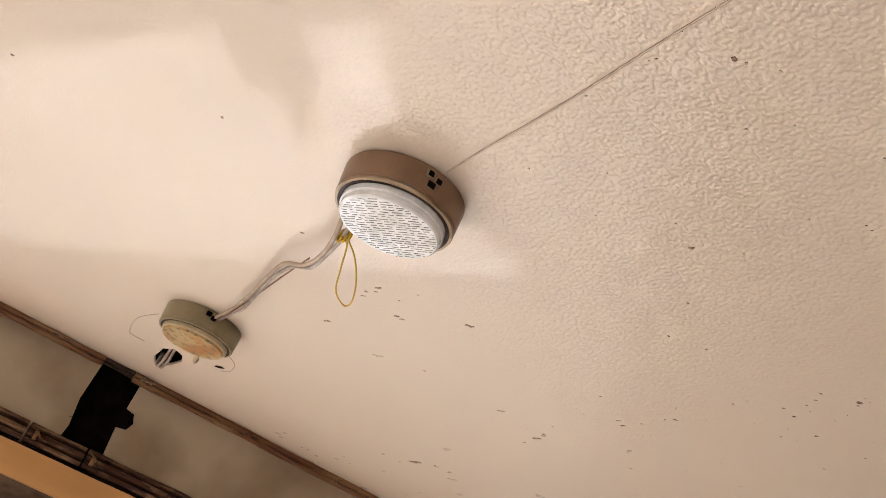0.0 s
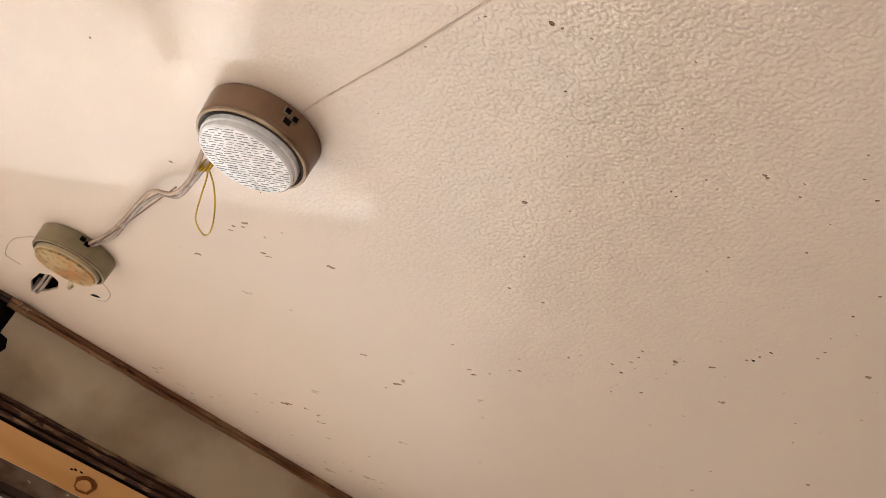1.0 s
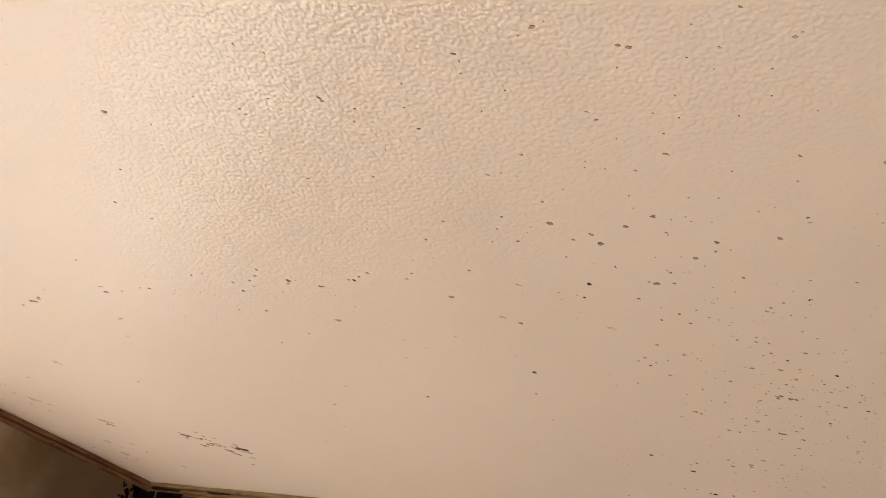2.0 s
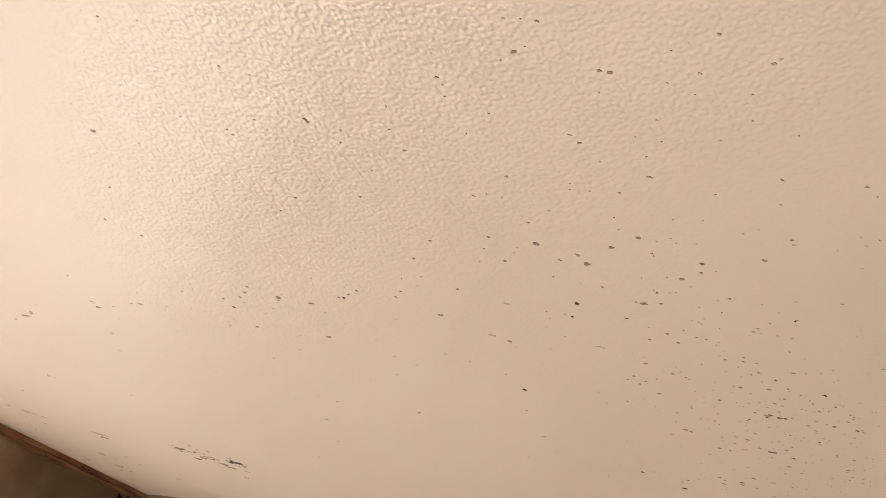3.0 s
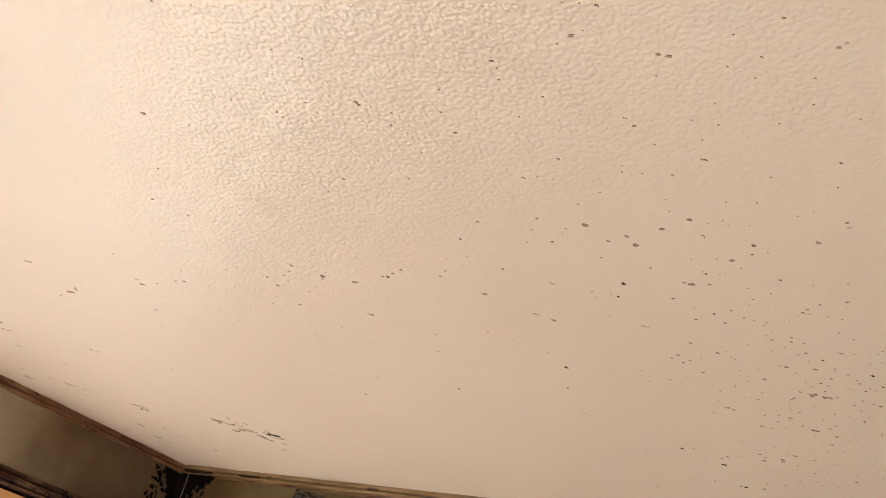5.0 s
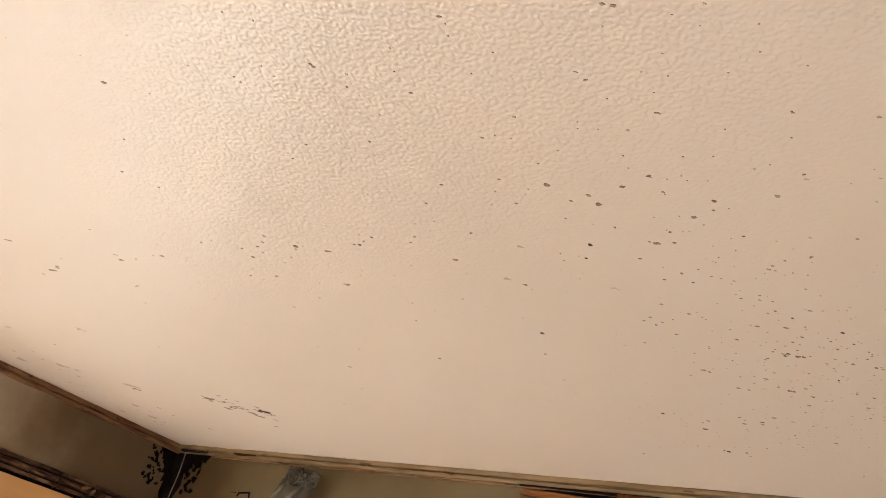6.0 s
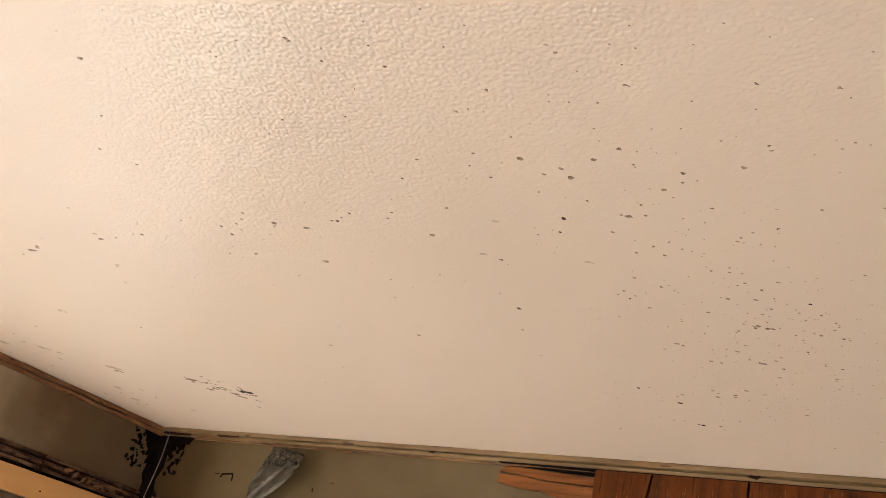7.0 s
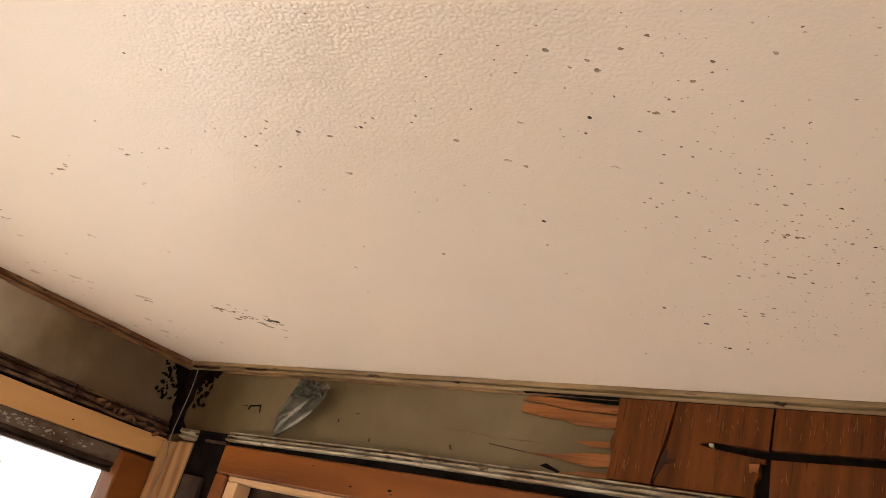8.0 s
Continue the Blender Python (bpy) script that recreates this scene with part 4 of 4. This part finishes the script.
# dark chips, 1.0 to 1.0 m from the side wall
scatter(specks, [(990, -306, 2.0), (991, -296, 2.0), (1001, -302, 2.2), (1006, -292, 2.0), (1007, -289, 1.0), (1023, -462, 2.0),
               (1026, -487, 1.0)])
# grey-brown marks, 0.2 to 0.5 m from the side wall
scatter(mid, [(151, -130, 5.0), (185, -461, 4.1), (188, -214, 16.0), (218, -413, 5.1), (222, -412, 5.0), (236, -429, 4.0), (310, -183, 9.0),
               (329, -201, 6.0), (330, -169, 10.0), (343, -187, 6.0), (350, -132, 8.0), (359, -171, 8.0), (362, -148, 8.0), (406, -465, 3.0),
               (416, -670, 8.2), (438, -515, 8.2), (439, -471, 6.1), (442, -473, 4.0), (488, -677, 4.5), (488, -644, 5.4), (496, -679, 4.1),
               (504, -675, 4.5), (511, -677, 7.3), (511, -660, 2.2), (521, -742, 3.2), (532, -477, 2.2), (534, -476, 2.0), (534, -618, 4.1),
               (535, -615, 8.2), (548, -468, 2.2)])
# grey-brown marks, 0.6 to 0.8 m from the side wall
scatter(mid, [(568, -228, 2.0), (572, -469, 2.0), (588, -825, 2.8), (595, -275, 5.1), (634, -382, 2.0), (636, -309, 2.0), (637, -430, 2.0),
               (637, -476, 2.0), (658, -556, 2.0), (660, -426, 3.0), (681, -463, 2.0), (690, -467, 2.2), (694, -579, 2.2), (698, -473, 3.0),
               (709, -455, 2.0), (712, -407, 4.0), (729, -352, 2.0), (732, -448, 4.0), (732, -617, 4.1), (745, -377, 2.0), (755, -474, 1.0),
               (758, -452, 2.0), (768, -720, 1.4), (782, -97, 3.2), (788, -378, 2.0), (799, -447, 2.0), (801, -295, 3.0), (806, -452, 2.0),
               (806, -543, 2.0), (806, -718, 1.4)])
# grey-brown marks, 0.8 to 0.9 m from the side wall
scatter(mid, [(810, -592, 1.4), (816, -424, 4.0), (823, -723, 2.2), (830, -597, 1.0), (831, -697, 1.4), (840, -629, 1.0), (841, -124, 3.0),
               (843, -390, 3.0), (843, -535, 1.4), (844, -384, 1.0), (844, -449, 2.2), (855, -590, 2.2), (855, -588, 2.2), (857, -494, 2.0),
               (861, -572, 1.4), (863, -551, 1.0), (873, -472, 1.0), (876, -106, 2.0), (882, -482, 1.4), (882, -413, 1.0), (884, -420, 1.0),
               (888, -559, 2.0), (893, -416, 1.0), (895, -339, 2.0), (897, -188, 3.0), (899, -183, 2.0), (900, -480, 1.0), (901, -343, 3.0),
               (903, -268, 4.0), (905, -336, 2.0)])
# grey-brown marks, 0.9 to 0.9 m from the side wall
scatter(mid, [(905, -452, 1.4), (906, -265, 3.0), (907, -320, 3.0), (908, -522, 1.0), (909, -176, 4.0), (910, -270, 1.0), (911, -481, 4.1),
               (914, -358, 3.0), (915, -240, 3.0), (921, -237, 2.2), (921, -189, 4.0), (922, -561, 1.0), (923, -258, 2.0), (924, -531, 2.0),
               (925, -345, 3.0), (926, -583, 1.0), (926, -439, 2.0), (927, -468, 3.2), (928, -277, 1.0), (928, -248, 2.0), (929, -593, 2.2),
               (929, -589, 1.0), (932, -259, 2.0), (935, -147, 1.0), (937, -423, 2.0), (938, -255, 4.0), (940, -421, 4.0), (940, -390, 2.0),
               (940, -311, 3.0), (941, -324, 1.0)])
# grey-brown marks, 0.9 to 1.0 m from the side wall
scatter(mid, [(941, -242, 3.0), (943, -176, 2.0), (946, -264, 2.0), (947, -516, 1.0), (949, -520, 1.0), (949, -444, 1.0), (949, -420, 2.0),
               (949, -285, 3.0), (949, -145, 3.0), (950, -393, 2.0), (951, -213, 3.0), (954, -385, 2.0), (955, -484, 1.0), (955, -294, 2.2),
               (957, -493, 1.0), (957, -327, 3.0), (957, -240, 3.0), (958, -593, 1.0), (960, -360, 2.0), (961, -290, 5.1), (962, -463, 2.2),
               (962, -461, 1.0), (962, -245, 2.0), (964, -351, 1.0), (965, -595, 3.2), (965, -543, 2.2), (966, -414, 1.0), (966, -263, 2.2),
               (967, -509, 2.0), (967, -440, 3.2)])
# grey-brown marks, 1.0 to 1.0 m from the side wall
scatter(mid, [(968, -530, 1.0), (968, -472, 1.0), (968, -342, 2.0), (969, -357, 2.0), (969, -433, 1.0), (972, -324, 3.0), (973, -344, 2.2),
               (975, -608, 1.0), (975, -355, 2.2), (976, -469, 1.0), (977, -312, 2.0), (978, -551, 0.0), (978, -444, 2.0), (980, -605, 2.0),
               (980, -277, 2.0), (981, -598, 0.0), (981, -486, 1.0), (982, -270, 2.0), (983, -516, 2.2), (983, -194, 2.0), (984, -388, 2.2),
               (985, -444, 1.0), (985, -232, 2.0), (986, -283, 2.2), (986, -211, 3.0), (987, -528, 1.0), (987, -391, 2.0), (990, -577, 2.0),
               (990, -343, 3.0), (991, -279, 2.0)])
# grey-brown marks, 1.0 to 1.0 m from the side wall
scatter(mid, [(993, -575, 3.2), (993, -483, 1.0), (993, -227, 2.2), (994, -395, 2.0), (994, -383, 1.0), (994, -300, 1.0), (994, -276, 3.2),
               (996, -535, 1.0), (1000, -380, 1.0), (1004, -499, 1.0), (1004, -305, 1.0), (1008, -449, 3.0), (1010, -564, 1.0),
               (1017, -578, 1.0), (1017, -530, 1.0), (1031, -537, 1.4), (1031, -502, 2.0), (1034, -580, 2.2), (1035, -550, 1.0),
               (1046, -562, 2.0)])
# faint scuffs, 0.0 to 0.9 m from the side wall
scatter(faint, [(46, -136, 11.0), (68, -299, 18.0), (131, -280, 19.0), (144, -268, 12.0), (290, -470, 8.2), (294, -472, 11.0), (306, -366, 13.2),
               (408, -617, 11.4), (429, -586, 4.1), (464, -482, 2.0), (473, -405, 3.0), (496, -431, 2.2), (500, -433, 6.0), (511, -190, 3.0),
               (533, -658, 2.2), (550, -510, 3.0), (669, -536, 2.2), (710, -408, 3.2), (791, -251, 3.0), (800, -367, 1.0), (803, -719, 1.0),
               (835, -398, 7.1), (850, -620, 1.0), (865, -431, 5.0), (867, -579, 1.4), (891, -260, 3.0), (896, -379, 7.0), (901, -522, 2.0),
               (905, -229, 2.0), (910, -140, 3.0)])
# faint scuffs, 0.9 to 1.0 m from the side wall
scatter(faint, [(914, -518, 1.0), (917, -171, 3.0), (918, -149, 2.2), (932, -183, 4.0), (955, -513, 1.0), (957, -429, 1.0), (960, -429, 1.0),
               (970, -596, 1.0), (977, -419, 1.0), (984, -515, 1.0), (985, -567, 1.0), (986, -200, 2.0), (996, -413, 1.0), (999, -547, 1.0),
               (1001, -405, 1.0), (1006, -545, 0.0), (1022, -565, 2.2), (1035, -559, 0.0)])
# fine grit that thickens towards the far corner of the panel
for n, cx, cy, sx, sy, s0, s1 in ((260, 0.975, -0.265, 0.05, 0.075, 0.6, 1.6), (200, 1.12, -0.36, 0.08, 0.14, 0.6, 1.7), (110, 0.91, -0.16, 0.07, 0.04, 0.6, 1.5),
                                  (60, 0.70, -0.42, 0.14, 0.05, 0.5, 1.1), (40, 0.9, -0.62, 0.2, 0.1, 0.5, 1.2)):
    for k in range(n):
        s = (s0 + (s1 - s0) * drng.random() ** 2) * 0.001
        x, y = drng.gauss(cx, sx), drng.gauss(cy, sy)
        if y < -0.03 and x > 0.03:
            speck(mid if drng.random() < 0.25 else faint, x, y, s)
for k in range(44):
    speck(faint, abs(drng.gauss(0.07, 0.05)) + 0.012, -0.06 - 0.5 * drng.random(), 0.003 + 0.004 * drng.random())
# ragged scrape near the corner
for k in range(34):
    u = drng.random()
    speck(specks if k % 3 == 0 else mid, 0.292 + 0.07 * u + drng.gauss(0, 0.005), -0.192 + 0.045 * u + drng.gauss(0, 0.008), 0.0018 + 0.0026 * drng.random())
for x, y in ((0.197, -0.221), (0.190, -0.226), (0.130, -0.283), (0.067, -0.302), (0.11, -0.16), (0.09, -0.12)):
    speck(faint, x, y, 0.012)
tagged(part("black_chips", soot, SOOT), "black chips of dirt stuck on the cream ceiling", "dirt", kind="stuff")
tagged(part("dirt_specks", specks, SPECK), "dark dirt specks and chips on the cream ceiling", "dirt", kind="stuff")
tagged(part("brown_marks", mid, MIDSPECK), "grey-brown chipped marks on the cream ceiling", "dirt", kind="stuff")
tagged(part("scuff_marks", faint, FAINT), "faint brown scuffs on the cream ceiling", "dirt", kind="stuff")
# pencil rings where older fittings sat
for pts, name in (([(0.232, -0.756), (0.199, -0.7645), (0.171, -0.765), (0.146, -0.7615), (0.133, -0.757), (0.1325, -0.742)], 1),
                  ([(0.222, -0.683), (0.219, -0.678), (0.207, -0.669), (0.190, -0.6645), (0.176, -0.664), (0.167, -0.669)], 2)):
    b = bmesh.new()
    tube(b, [(x, y, H + 0.0001) for x, y in pts], 0.0006, 5)
    tagged(part("ring_mark", b, FAINT), "faint curved outline of an older round fitting", "mark", group="ring marks")
b = bmesh.new()
slab(b, blob(drng, 0.176, -0.674, 0.006, 0.0022, 0.5, 8, 0.25), "z", H + 0.0001, 0.0006)
tagged(part("screw_hole", b, BLACK), "small dark screw hole in the ceiling panel", "hole")

# ---------------------------------------------------------------- outside
b = bmesh.new()
bmesh.ops.create_grid(b, x_segments=2, y_segments=2, size=600)
for v in b.verts:
    v.co.z = -0.6
tagged(part("ground", b, GRAVEL), "pale gravel ground outside", "ground", kind="structure")


def tree(x, y, height, seed):
    """Trunk, limbs and a crown of single leaves."""
    r = random.Random(seed)
    ob = thing("tree", "broad green leafy tree standing outside the window", "tree", (x, y, -0.6), group="trees outside")
    b = bmesh.new()
    tube(b, [(0, 0, 0), (0.05, 0.03, height * 0.25), (-0.06, 0.05, height * 0.5), (0.04, -0.04, height * 0.8)], 0.034 * height, 10)
    tips = []
    for k in range(9):
        a, z0 = r.random() * 6.3, height * (0.3 + 0.4 * r.random())
        l = height * (0.22 + 0.2 * r.random())
        tip = (l * math.cos(a), l * math.sin(a), z0 + l * 0.5)
        tube(b, [(0, 0, z0), (tip[0] * 0.5, tip[1] * 0.5, z0 + l * 0.2), tip], 0.011 * height, 6)
        tips.append(tip)
    part("trunk", b, BARK, ob)
    verts, faces = [], []
    for k in range(5200):
        t = r.choice(tips + [(0, 0, height * 0.8), (0, 0, height * 0.55)])
        c = Vector((r.gauss(t[0], height * 0.11), r.gauss(t[1], height * 0.11), r.gauss(t[2], height * 0.10)))
        q = Euler((r.random() * 6, r.random() * 6, r.random() * 6)).to_matrix()
        s = 0.05 + 0.05 * r.random()
        i = len(verts)
        verts += [c + q @ Vector(p) * s for p in ((-1, 0, 0), (0, 0.42, 0.08), (1, 0, 0), (0, -0.42, 0.08))]
        faces.append((i, i + 1, i + 2, i + 3))
    me = bpy.data.meshes.new("crown")
    me.from_pydata([tuple(v) for v in verts], [], faces)
    me.materials.append(LEAF)
    crown = new("crown", me)
    crown.parent = ob


tree(-8.5, 0.6, 4.6, 1)
tree(-10.0, -3.0, 5.5, 2)
